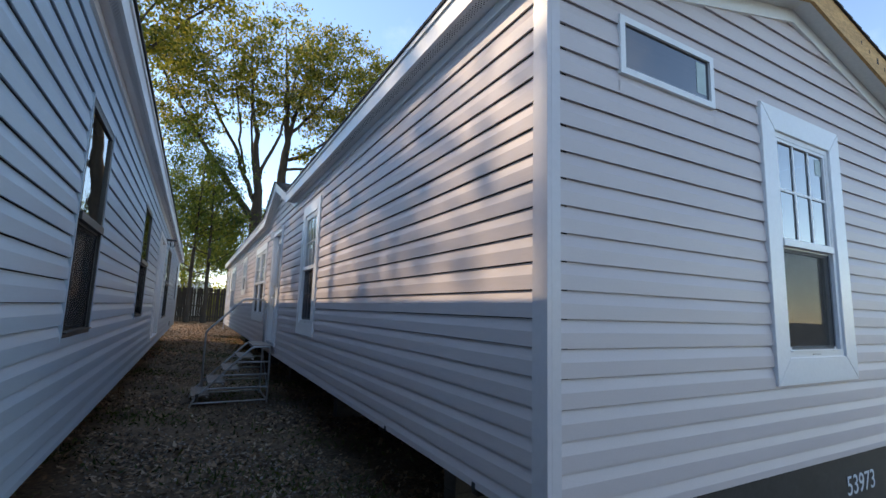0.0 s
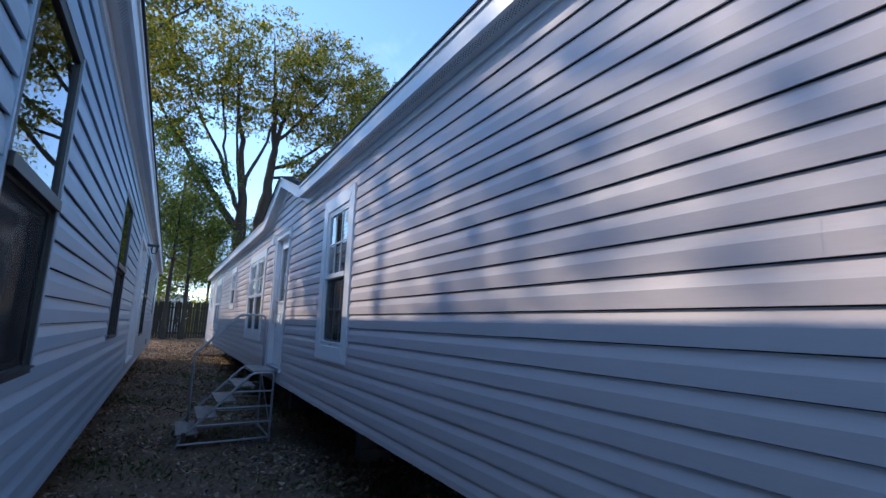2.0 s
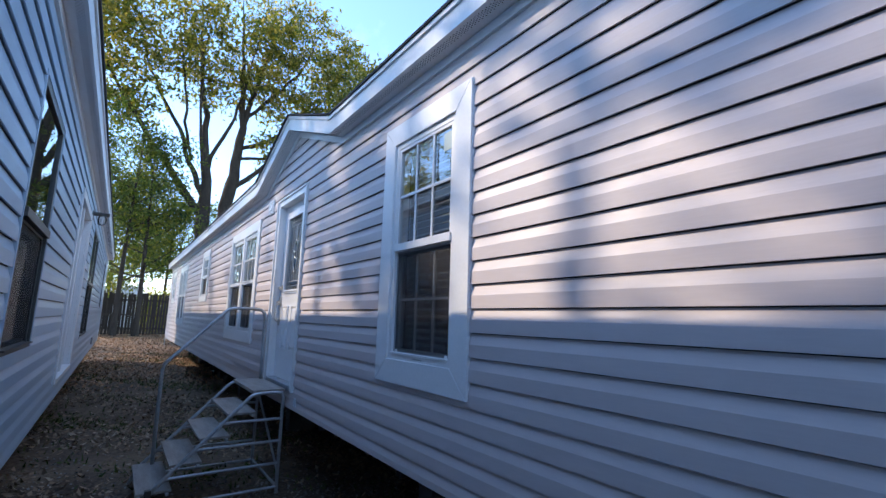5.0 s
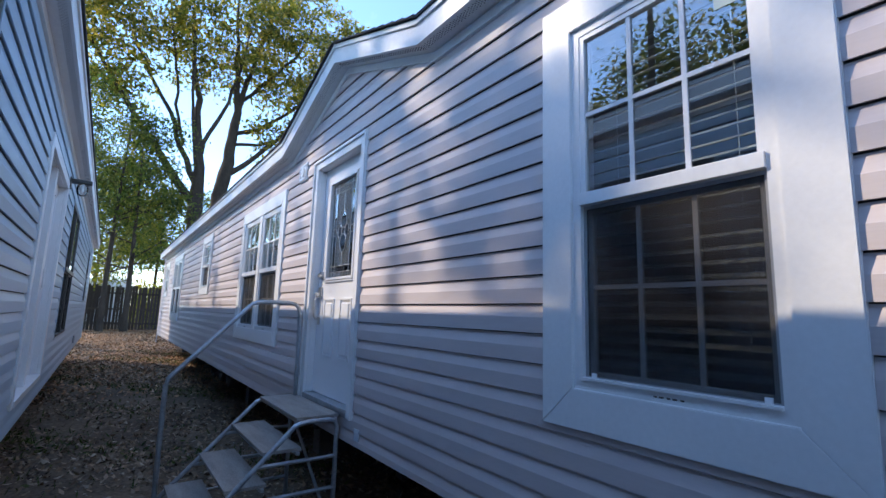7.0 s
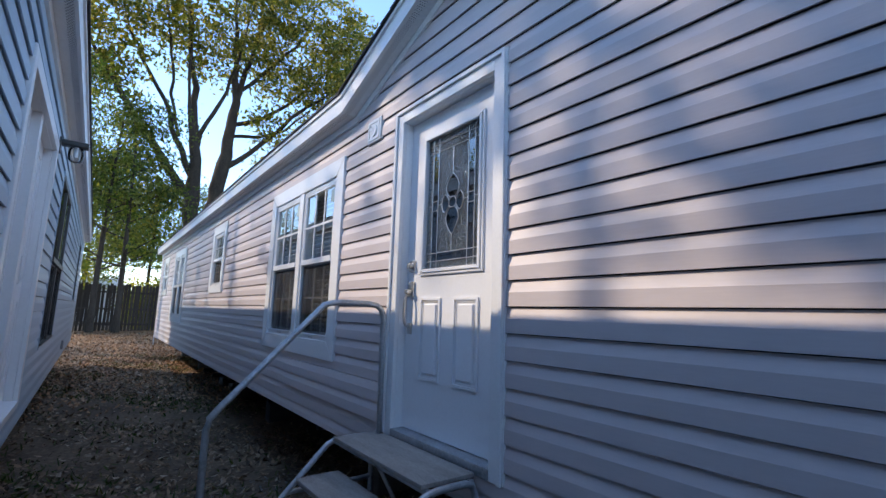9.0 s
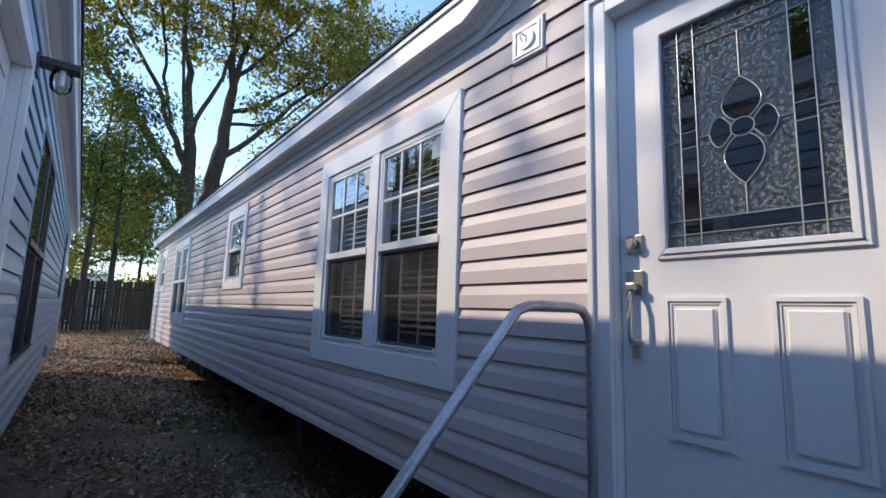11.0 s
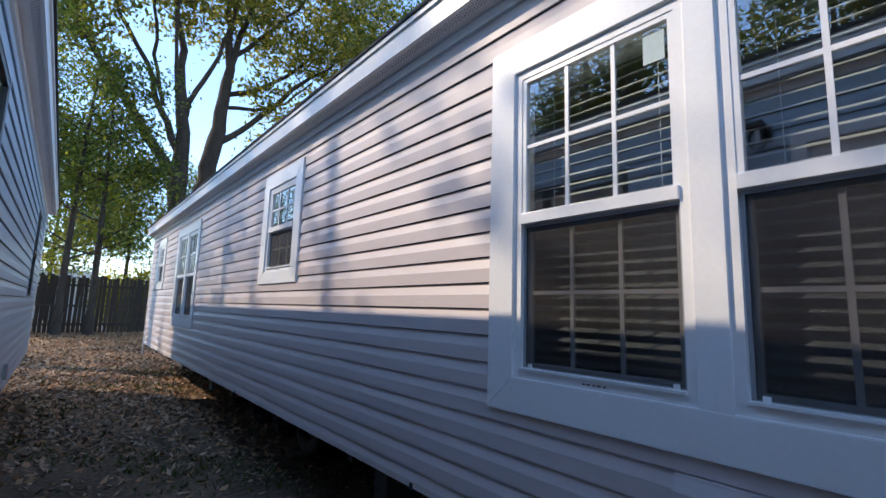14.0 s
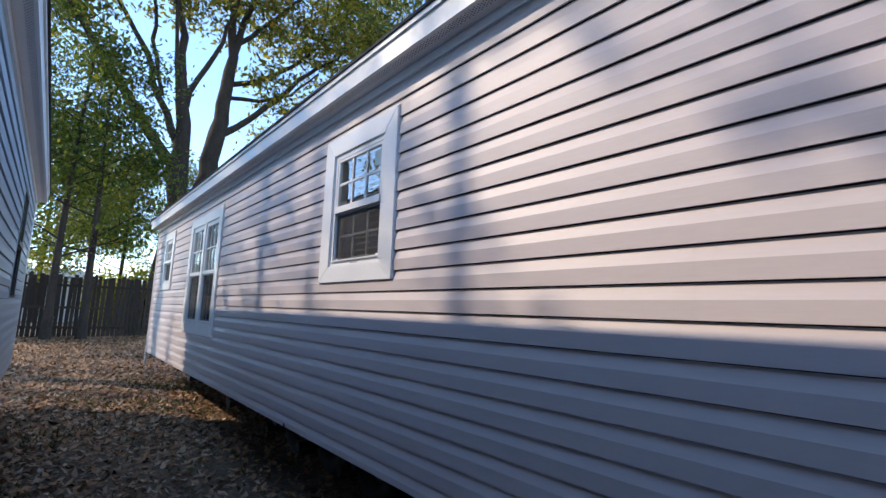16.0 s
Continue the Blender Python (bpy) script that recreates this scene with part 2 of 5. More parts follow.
def sheet(bm, u0, u1, d, z0, z1, f):
    """A pane of glass that faces outward."""
    vs = [bm.verts.new(f(u, d, z)) for u, z in ((u0, z0), (u1, z0), (u1, z1), (u0, z1))]
    q = bm.faces.new(vs)
    q.normal_update()
    if q.normal.dot(f(0, 1, 0) - f(0, 0, 0)) < 0:
        q.normal_flip()


def prism(bm, outline, d0, d1, f):
    """A slab with the outline [(u, z)] between the depths d0 and d1."""
    a = [bm.verts.new(f(u, d0, z)) for u, z in outline]
    b = [bm.verts.new(f(u, d1, z)) for u, z in outline]
    n = len(outline)
    bm.faces.new(a)
    bm.faces.new(b[::-1])
    for i in range(n):
        bm.faces.new((a[i], a[(i + 1) % n], b[(i + 1) % n], b[i]))


def tube(bm, path, r, sides=8, r_end=None, caps=True):
    path = [Vector(p) for p in path]
    rings, n = [], len(path)
    ref = Vector((0.13, 0.21, 0.97)).normalized()
    for i, p in enumerate(path):
        t = (path[min(i + 1, n - 1)] - path[max(i - 1, 0)]).normalized()
        a = t.cross(ref)
        a = a.normalized() if a.length > 0.05 else t.cross(Vector((1, 0, 0))).normalized()
        b = t.cross(a)
        q = r if r_end is None else r + (r_end - r) * i / (n - 1)
        rings.append([bm.verts.new(p + q * (math.cos(k * math.tau / sides) * a + math.sin(k * math.tau / sides) * b)) for k in range(sides)])
    for s, e in zip(rings, rings[1:]):
        for k in range(sides):
            bm.faces.new((s[k], s[(k + 1) % sides], e[(k + 1) % sides], e[k]))
    if caps:
        bm.faces.new(rings[0])
        bm.faces.new(rings[-1][::-1])


def arc(c, a, b, deg0, deg1, n=6):
    """Points on a circle round c in the plane of the vectors a and b."""
    return [Vector(c) + Vector(a) * math.cos(radians(deg0 + (deg1 - deg0) * i / n)) + Vector(b) * math.sin(radians(deg0 + (deg1 - deg0) * i / n)) for i in range(n + 1)]


def disc(bm, f, u, z, r, d0, d1, sides=20):
    prism(bm, [(u + r * math.cos(k * math.tau / sides), z + r * math.sin(k * math.tau / sides)) for k in range(sides)], d0, d1, f)


def thing(name, label, category, at=(0, 0, 0), group="", kind=""):
    ob = new(name)
    ob.location = at
    ORIGIN[ob.name] = Vector(at)
    return tagged(ob, label, category, group, kind)


inset = hang


def cut(u0, u1, holes):
    """The stretches of u0..u1 outside the holes [(a, b)]."""
    out, at = [], u0
    for a, b in sorted(holes):
        if b <= at or a >= u1:
            continue
        if a > at:
            out.append((at, a))
        at = max(at, b)
    if at < u1:
        out.append((at, u1))
    return out


def wall_core(bm, f, u0, u1, z0, z1, thick, holes):
    """Solid wall behind the cladding, with openings [(u0, u1, z0, z1)] through it."""
    cuts = sorted({u0, u1, *[h[0] for h in holes], *[h[1] for h in holes]})
    for a, b in zip(cuts, cuts[1:]):
        for lo, hi in cut(z0, z1, [(h[2], h[3]) for h in holes if h[0] < b - 1e-6 and h[1] > a + 1e-6]):
            box(bm, a, b, -thick, 0.0, lo, hi, f)
    bmesh.ops.remove_doubles(bm, verts=bm.verts, dist=1e-5)


LAP = 0.1261
PROFILE = ((0.002, 0.0085), (0.0125, 0.0030), (0.0180, 0.0035), (0.0178, 0.0700), (0.0170, 0.0725), (0.0088, 0.1030), (0.0055, 0.1150), (0.0048, LAP - 0.0020), (0.001, LAP - 0.001))


def panel_mesh(f, u0, u1, z, low, top, lift):
    """One panel of the course that starts at z, kept between the heights low and top of the course."""
    verts, faces = [], []
    for d, h in PROFILE:
        if d < 0.0015:
            d -= lift
        h = max(low, min(h, top))
        verts += [f(u0, d + lift, z + h), f(u1, d + lift, z + h)]
    for i in range(len(PROFILE) - 1):
        q = (2 * i, 2 * i + 1, 2 * i + 3, 2 * i + 2)
        faces.append(q if f.kind in ("east", "north") else q[::-1])
    return verts, faces


def siding(parent, f, mat, u0, u1, z0, ztop, phase, holes, clip=None, length=3.66, raised=()):
    """Courses of lapped panels; each stretch between openings and seams is a panel of its own."""
    k = math.floor((z0 - phase) / LAP)
    while phase + k * LAP < ztop - 0.01:
        z = phase + k * LAP
        lo, hi = max(z, z0), min(z + LAP, ztop)
        a, b = (u0, u1) if clip is None else clip(lo + 0.04, u0, u1)
        if b - a > 0.05 and hi - lo > 0.015:
            inside = [h for h in holes if h[2] < hi - 0.004 and h[3] > lo + 0.004 and h[0] < b and h[1] > a]
            for h in inside:
                if h[2] > lo + 0.004:
                    raw("siding_panel", *panel_mesh(f, h[0] - 0.01, h[1] + 0.01, z, lo - z, h[2] - z, 0), mat, parent)
                if h[3] < hi - 0.004:
                    raw("siding_panel", *panel_mesh(f, h[0] - 0.01, h[1] + 0.01, z, h[3] - z, hi - z, 0), mat, parent)
            seam = u0 + ((k // 2) * 1.37) % length
            for s, e in cut(a, b, [(h[0], h[1]) for h in inside]):
                marks = [s] + [m for m in [seam + i * length for i in range(-1, 9)] if s + 0.25 < m < e - 0.25] + [e]
                for i, (p, q) in enumerate(zip(marks, marks[1:])):
                    up = 0.0006 * (i % 2)
                    for r0, r1, rz0, rz1, amount in raised:
                        if p < r1 - 0.01 and q > r0 + 0.01 and rz0 < z < rz1:
                            if p < r0:
                                raw("siding_panel", *panel_mesh(f, p, r0, z, lo - z, hi - z, up), mat, parent)
                            if q > r1:
                                raw("siding_panel", *panel_mesh(f, r1, q, z, lo - z, hi - z, up), mat, parent)
                            p, q, up = max(p, r0), min(q, r1), up + amount
                    raw("siding_panel", *panel_mesh(f, p - (0.015 if i else 0), q, z, lo - z, hi - z, up), mat, parent)
        k += 1



# ---- ground ----
def ground_z(x, y):
    rise = 0.48 * np.clip((y - 13.0) / 21.0, 0, 1)
    return rise + 0.018 * np.sin(1.7 * x + 0.6 * y) * np.sin(0.9 * y + 0.3) + 0.012 * np.sin(3.1 * x - 2.2 * y)


def make_ground():
    xs = np.concatenate([[-900, -400, -150, -60, -30, -18, -12], np.arange(-9, 9.01, 0.25), [12, 18, 30, 60, 150, 400, 900]])
    ys = np.concatenate([[-900, -300, -100, -40, -20, -12], np.arange(-8, 36.01, 0.25), [38, 42, 50, 70, 120, 300, 900, 2500]])
    gx, gy = np.meshgrid(xs, ys)
    jit = np.random.RandomState(3).normal(0, 0.008, gx.shape) * ((np.abs(gx) < 8) & (gy > -7) & (gy < 35))
    gz = ground_z(gx, gy) + jit
    verts = np.stack([gx, gy, gz], -1).reshape(-1, 3)
    w = len(xs)
    faces = [(j * w + i, j * w + i + 1, (j + 1) * w + i + 1, (j + 1) * w + i) for j in range(len(ys) - 1) for i in range(w - 1)]
    ob = raw("ground", verts.tolist(), faces, EARTH)
    ob.data.polygons.foreach_set("use_smooth", [True] * len(faces))
    tagged(ob, "brown bare earth strewn with dry leaves", "ground", kind="structure")


make_ground()


# ---- windows, doors and eaves ----
def picture_frame(bm, f, u0, u1, z0, z1, w, d0, d1, wb=None, bevel=0.0):
    """Four boards round the outside u0..u1, z0..z1, mitred in plan by butting."""
    wb = wb or w
    for outline in (
        [(u0, z0), (u1, z0), (u1 - w, z0 + wb), (u0 + w, z0 + wb)],
        [(u0, z1), (u1, z1), (u1 - w, z1 - w), (u0 + w, z1 - w)],
        [(u0, z0), (u0 + w, z0 + wb), (u0 + w, z1 - w), (u0, z1)],
        [(u1, z0), (u1 - w, z0 + wb), (u1 - w, z1 - w), (u1, z1)],
    ):
        prism(bm, outline, d0, d1, f)


def mitre_board(win, f, outline, d0, d1, mat=None):
    bm = bmesh.new()
    prism(bm, outline, d0, d1, f)
    bmesh.ops.bevel(bm, geom=bm.edges[:], offset=0.003, segments=2, affect="EDGES")
    part("trim_board", bm, mat or WHITE, win)


def sash_unit(win, f, u0, u1, z0, z1, frame_mat=None, muntins=(2, 1), sash=0.52, lower_muntins=True, screen=True, fw=0.036, push=0.026, pane_mat=None):
    """A single-hung unit in the opening: frame, two sashes, panes, muntins, screen."""
    fm = frame_mat or WHITE
    bm = bmesh.new()
    picture_frame(bm, f, u0, u1, z0, z1, fw, -0.075, 0.018)
    part("window_frame", bm, fm, win)
    a, b = u0 + fw, u1 - fw
    lo, hi = z0 + fw, z1 - fw
    zm = lo + (hi - lo) * sash
    bm = bmesh.new()
    picture_frame(bm, f, a, b, zm - 0.022, hi, 0.022, push - 0.045, push - 0.012)
    part("upper_sash", bm, fm, win)
    bm = bmesh.new()
    box(bm, a, b, push - 0.05, push + 0.004, zm - 0.03, zm + 0.02, f, 0.003)
    part("check_rail", bm, fm, win)
    bm = bmesh.new()
    picture_frame(bm, f, a, b, lo, zm - 0.03, 0.030, push - 0.07, push - 0.042)
    part("lower_sash", bm, fm, win)
    for p, q, d in ((zm + 0.018, hi - 0.02, push - 0.026), (lo + 0.028, zm - 0.032, push - 0.056)):
        bm = bmesh.new()
        sheet(bm, a + 0.018, b - 0.018, d, p, q, f)
        part("pane", bm, pane_mat or GLASS, win).visible_shadow = False
        if muntins and (d > push - 0.04 or lower_muntins):
            nu, nz = muntins
            for i in range(nu):
                m = a + 0.022 + (b - a - 0.044) * (i + 1) / (nu + 1)
                bm = bmesh.new()
                box(bm, m - 0.0085, m + 0.0085, d + 0.002, d + 0.009, p, q, f)
                part("muntin", bm, fm, win)
            for i in range(nz):
                m = p + (q - p) * (i + 1) / (nz + 1)
                bm = bmesh.new()
                box(bm, a + 0.02, b - 0.02, d + 0.0015, d + 0.0085, m - 0.0085, m + 0.0085, f)
                part("muntin", bm, fm, win)
    bm = bmesh.new()
    prism(bm, [(a, lo), (b, lo), (b, lo + 0.009), (a, lo + 0.009)], push - 0.03, push + 0.006, f)
    part("sill_ridge", bm, fm, win)
    if screen:
        bm = bmesh.new()
        box(bm, a + 0.012, b - 0.012, push - 0.0335, push - 0.0325, lo + 0.012, zm - 0.034, f)
        part("insect_screen", bm, SCREEN, win)
        bm = bmesh.new()
        picture_frame(bm, f, a, b, lo, zm - 0.03, 0.013, push - 0.038, push - 0.028)
        part("screen_frame", bm, SCREENFRAME if fm is WHITE else fm, win)
        for u in (a + 0.03, b - 0.05):
            bm = bmesh.new()
            box(bm, u, u + 0.02, push - 0.028, push - 0.022, lo + 0.006, lo + 0.026, f)
            part("screen_clip", bm, fm, win)


def blind(f, u0, u1, z0, z1, tilt=22, group="blinds behind the windows"):
    """A slatted blind that hangs inside a window."""
    d = -0.118
    p = f((u0 + u1) / 2, d, z1)
    ob = thing("window_blind", "white horizontal slat blind hanging closed behind a window", "blind", p, group)
    bm = bmesh.new()
    box(bm, u0, u1, d - 0.03, d + 0.03, z1 - 0.05, z1, f)
    part("head_rail", bm, BLIND, ob)
    step, half = 0.046, 0.025
    c, s = math.cos(radians(tilt)) * half, math.sin(radians(tilt)) * half
    first = None
    n = int((z1 - 0.08 - z0) / step)
    for i in range(n):
        z = z1 - 0.085 - i * step
        if first is None:
            bm = bmesh.new()
            vs = []
            for dd, dz in ((-c, s), (0.0, 0.004), (c, -s)):
                vs.append([bm.verts.new(f(u, d + dd, z + dz)) for u in (u0, u1)] + [bm.verts.new(f(u, d + dd, z + dz - 0.003)) for u in (u0, u1)])
            for k in range(2):
                bm.faces.new((vs[k][0], vs[k][1], vs[k + 1][1], vs[k + 1][0]))
                bm.faces.new((vs[k][2], vs[k][3], vs[k + 1][3], vs[k + 1][2]))
            for k in (0, 2):
                bm.faces.new((vs[k][0], vs[k][1], vs[k][3], vs[k][2]))
            first = part("slat", bm, BLIND, ob)
        else:
            o = new("slat", first.data)
            hang(o, ob)
            o.location = (0, 0, -i * step)
    bm = bmesh.new()
    box(bm, u0, u1, d - 0.02, d + 0.02, z0, z0 + 0.02, f)
    part("bottom_rail", bm, BLIND, ob)
    for u in (u0 + 0.12, u1 - 0.12):
        bm = bmesh.new()
        tube(bm, [f(u, d + 0.03, z0), f(u, d + 0.03, z1)], 0.0015, 5)
        part("ladder_cord", bm, BLIND, ob)


def trimmed_window(house, f, u0, u1, z0, z1, units, tw=0.15, tb=0.15, mull=0.1, muntins=(2, 1), sash=0.52, lower_muntins=True, blinds=True, pane_mat=None):
    """A window with broad white boards round it; units: how many sashes stand side by side. u0..z1: outside of the boards."""
    win = thing("window", "white framed window with broad flat trim boards", "", f((u0 + u1) / 2, 0, z0))
    inset(win, house)
    o, i = (u0, u1, z0, z1), (u0 + tw, u1 - tw, z0 + tb, z1 - tw)
    d0, d1 = 0.0, 0.034
    mitre_board(win, f, [(o[0], o[2]), (o[1], o[2]), (i[1], i[2]), (i[0], i[2])], d0, d1)
    mitre_board(win, f, [(o[0], o[3]), (o[1], o[3]), (i[1], i[3]), (i[0], i[3])], d0, d1)
    mitre_board(win, f, [(o[0], o[2]), (i[0], i[2]), (i[0], i[3]), (o[0], o[3])], d0, d1)
    mitre_board(win, f, [(o[1], o[2]), (i[1], i[2]), (i[1], i[3]), (o[1], o[3])], d0, d1)
    wide = (i[1] - i[0] - mull * (units - 1)) / units
    spans = []
    for k in range(units):
        a = i[0] + k * (wide + mull)
        spans.append((a, a + wide))
        sash_unit(win, f, a, a + wide, i[2], i[3], None, muntins, sash, lower_muntins, pane_mat=pane_mat)
        near = a + 0.075 if f.kind == "west" else a + wide - 0.155
        bm = bmesh.new()
        box(bm, near, near + 0.08, 0.0015, 0.0022, i[3] - 0.20, i[3] - 0.085, f)
        part("pane_sticker", bm, STICKER, win, "pale label stuck on the pane")
        bm = bmesh.new()
        for q in range(5):
            box(bm, a + wide * 0.42 + 0.022 * q, a + wide * 0.42 + 0.022 * q + 0.012 + 0.004 * (q % 2), 0.018, 0.0186, i[2] + 0.014, i[2] + 0.019, f)
        part("maker_mark", bm, STENCIL, win)
        if k:
            bm = bmesh.new()
            box(bm, a - mull, a, 0.0, 0.031, i[2], i[3], f, 0.002)
            part("mullion_board", bm, WHITE, win)
    if blinds:
        for a, b in spans:
            blind(f, a + 0.02, b - 0.02, i[2] + 0.02, i[3] - 0.01)
    return win


def plain_window(house, f, u0, u1, z0, z1, units=1):
    win = thing("window", "dark framed window set flush in the siding", "", f((u0 + u1) / 2, 0, z0))
    inset(win, house)
    wide = (u1 - u0) / units
    for k in range(units):
        sash_unit(win, f, u0 + k * wide, u0 + (k + 1) * wide, z0, z1, DARKFRAME, None, 0.5, False, True, 0.024, 0.03)
    bm = bmesh.new()
    picture_frame(bm, f, u0 - 0.018, u1 + 0.018, z0 - 0.018, z1 + 0.018, 0.018, 0.0, 0.022)
    part("j_channel", bm, PALE, win)


def eave(house, f, stretches, zs, over=0.135, deep=0.16, soffit_to=None):
    """Fascia boards and vented soffit along stretches [(u0, z0, u1, z1)] of the soffit line."""
    for u0, za, u1, zb in stretches:
        bm = bmesh.new()
        prism(bm, [(u0, za - 0.005), (u1, zb - 0.005), (u1, zb + deep), (u0, za + deep)], over, over + 0.02, f)
        part("fascia_board", bm, FASCIA, house)
        bm = bmesh.new()
        prism(bm, [(u0, za + deep - 0.035), (u1, zb + deep - 0.035), (u1, zb + deep), (u0, za + deep)], over + 0.021, over + 0.034, f)
        part("drip_edge", bm, FASCIA, house)
        bm = bmesh.new()
        vs = [bm.verts.new(f(u, d, z + h)) for u, z in ((u0, za), (u1, zb)) for d in (0.0, over) for h in (0.0, 0.008)]
        for q in ((0, 2, 6, 4), (1, 5, 7, 3), (0, 4, 5, 1), (2, 3, 7, 6), (0, 1, 3, 2), (4, 6, 7, 5)):
            bm.faces.new([vs[k] for k in q])
        soffit = part("soffit", bm, SOFFIT, house)
        bm = bmesh.new()
        n = int(abs(u1 - u0) / 0.016)
        for k in range(n):
            u, z = u0 + (u1 - u0) * (k + 0.5) / n, za + (zb - za) * (k + 0.5) / n
            for j in range(3):
                d = 0.082 + j * 0.016 + 0.008 * (k % 2)
                bm.faces.new([bm.verts.new(f(u + p * 0.0034, d + q * 0.0034, z - 0.0035)) for p, q in ((-1, -1), (1, -1), (1, 1), (-1, 1))])
        vents = part("perforation", bm, HOLE, soffit)
        tagged(vents, kind="stuff")
        bm = bmesh.new()
        prism(bm, [(u0, za - 0.062), (u1, zb - 0.062), (u1, zb - 0.002), (u0, za - 0.002)], 0.0, 0.024, f)
        part("j_channel", bm, WHITE, house)


def roof_slab(house, corners, thick=0.022):
    """A shingled roof plane from its four corners: one stepped sheet of shingle courses."""
    a, b, c, d = [Vector(p) for p in corners]  # eave start, eave end, ridge end, ridge start
    n = max(2, int((d - a).length / 0.14))
    lift, low = Vector((0, 0, thick)), Vector((0, 0, thick * 0.35))
    rows = [(a, b)]
    for k in range(n):
        rows.append((a.lerp(d, k / n) + lift, b.lerp(c, k / n) + lift))
        rows.append((a.lerp(d, (k + 1) / n) + low, b.lerp(c, (k + 1) / n) + low))
    rows.append((d, c))
    bm = bmesh.new()
    vs = [(bm.verts.new(p), bm.verts.new(q)) for p, q in rows]
    for (p, q), (r, t) in zip(vs, vs[1:] + vs[:1]):
        bm.faces.new((p, q, t, r))
    bm.faces.new([v[0] for v in vs])
    bm.faces.new([v[1] for v in vs][::-1])
    return part("roof", bm, SHINGLE, house)


# ---- the greige home ----
XR, YN, YF, WIDE = 1.333, 1.505, 23.6, 4.54
W, S = Face("west", XR), Face("south", YN)
Z0, ZS, RIDGE = 0.81, 3.36, 3.93
XC = XR + WIDE / 2
WALL_T = 0.11
home = thing("mobile_home", "greige lap-sided single-wide mobile home with white trim", "house", (XC, YN, 0))
GABLE_C, GABLE_W, GABLE_Z = 8.93, 1.33, 3.85

# outside of the trim boards (u0, u1, z0, z1), and how many sashes
TRIMMED = [
    (5.695, 6.71, 1.315, 3.095, 1),
    (10.395, 12.335, 1.34, 3.06, 2),
    (14.72, 15.73, 1.985, 3.13, 1),
    (18.70, 20.45, 1.38, 3.11, 2),
    (21.75, 22.65, 2.05, 3.13, 1),
]
DOOR = (8.475, 9.565, 0.99, 3.14)
holes = [(a + 0.14, b - 0.14, c + 0.14, d - 0.14) for a, b, c, d, n in TRIMMED]
holes.append((DOOR[0] + 0.075, DOOR[1] - 0.075, DOOR[2] + 0.02, DOOR[3] - 0.075))
END_WINDOWS = [(1.79, 2.59, 2.905, 3.225), (3.075, 4.135, 1.30, 3.085)]
end_holes = [(1.82, 2.56, 2.935, 3.195), (3.215, 3.995, 1.44, 2.945)]
FAR_WINDOW = (14.3, 14.9, 2.15, 2.95)

bm = bmesh.new()
wall_core(bm, W, YN, YF, Z0 + 0.02, ZS + 0.02, WALL_T, holes)
prism(bm, [(GABLE_C - GABLE_W, ZS + 0.02), (GABLE_C + GABLE_W, ZS + 0.02), (GABLE_C, GABLE_Z + 0.02)], -WALL_T, 0.0, W)
wall_west = part("wall_west", bm, LAPSHADE)
bm = bmesh.new()
wall_core(bm, S, XR + WALL_T, XR + WIDE - WALL_T, Z0 + 0.02, ZS + 0.02, WALL_T, end_holes)
prism(bm, [(XR, ZS + 0.02), (XR + WIDE, ZS + 0.02), (XC, RIDGE)], -WALL_T, 0.0, S)
wall_south = part("wall_south", bm, GREIGE)
bm = bmesh.new()
E_ = Face("east", XR + WIDE)
wall_core(bm, E_, YN, YF, Z0 + 0.02, ZS + 0.02, WALL_T, [FAR_WINDOW])
wall_east = part("wall_east", bm, GREIGE)
bm = bmesh.new()
N_ = Face("north", YF)
wall_core(bm, N_, XR + WALL_T, XR + WIDE - WALL_T, Z0 + 0.02, ZS + 0.02, WALL_T, [])
prism(bm, [(XR, ZS + 0.02), (XR + WIDE, ZS + 0.02), (XC, RIDGE)], -WALL_T, 0.0, N_)
wall_north = part("wall_north", bm, GREIGE)
bm = bmesh.new()
box(bm, XR + WALL_T, XR + WIDE - WALL_T, YN + WALL_T, YF - WALL_T, 0.93, 0.98)
floor = part("floor", bm, CARPET)
bm = bmesh.new()
box(bm, XR + 0.01, XR + WIDE - 0.01, YN + 0.01, YF - 0.01, 0.80, 0.83)
belly = part("belly_board", bm, BELLY)
bm = bmesh.new()
box(bm, XR + WALL_T, XR + WIDE - WALL_T, YN + WALL_T, YF - WALL_T, ZS + 0.03, ZS + 0.05)
ceiling = part("ceiling", bm, INTERIOR)
for y in (8.0, 13.2, 17.5):
    bm = bmesh.new()
    box(bm, XR + 1.9 if y < 14 else XR + WALL_T, XR + WIDE - WALL_T, y, y + 0.1, 0.98, ZS + 0.03)
    inset(part("partition", bm, INTERIOR), home)
for ob in (wall_west, wall_south, wall_east, wall_north, floor, belly, ceiling):
    inset(ob, home)

for a, b, c, d, n in TRIMMED:
    small = d - c < 1.3
    trimmed_window(home, W, a, b, c, d, n, 0.15, 0.15 if not small else 0.12, 0.1, (2, 1), 0.5, True, True)
a, b, c, d = END_WINDOWS[1]
trimmed_window(home, S, a, b, c, d, 1, 0.16, 0.16, 0.1, (2, 1), 0.5, False, False, ENDGLASS)

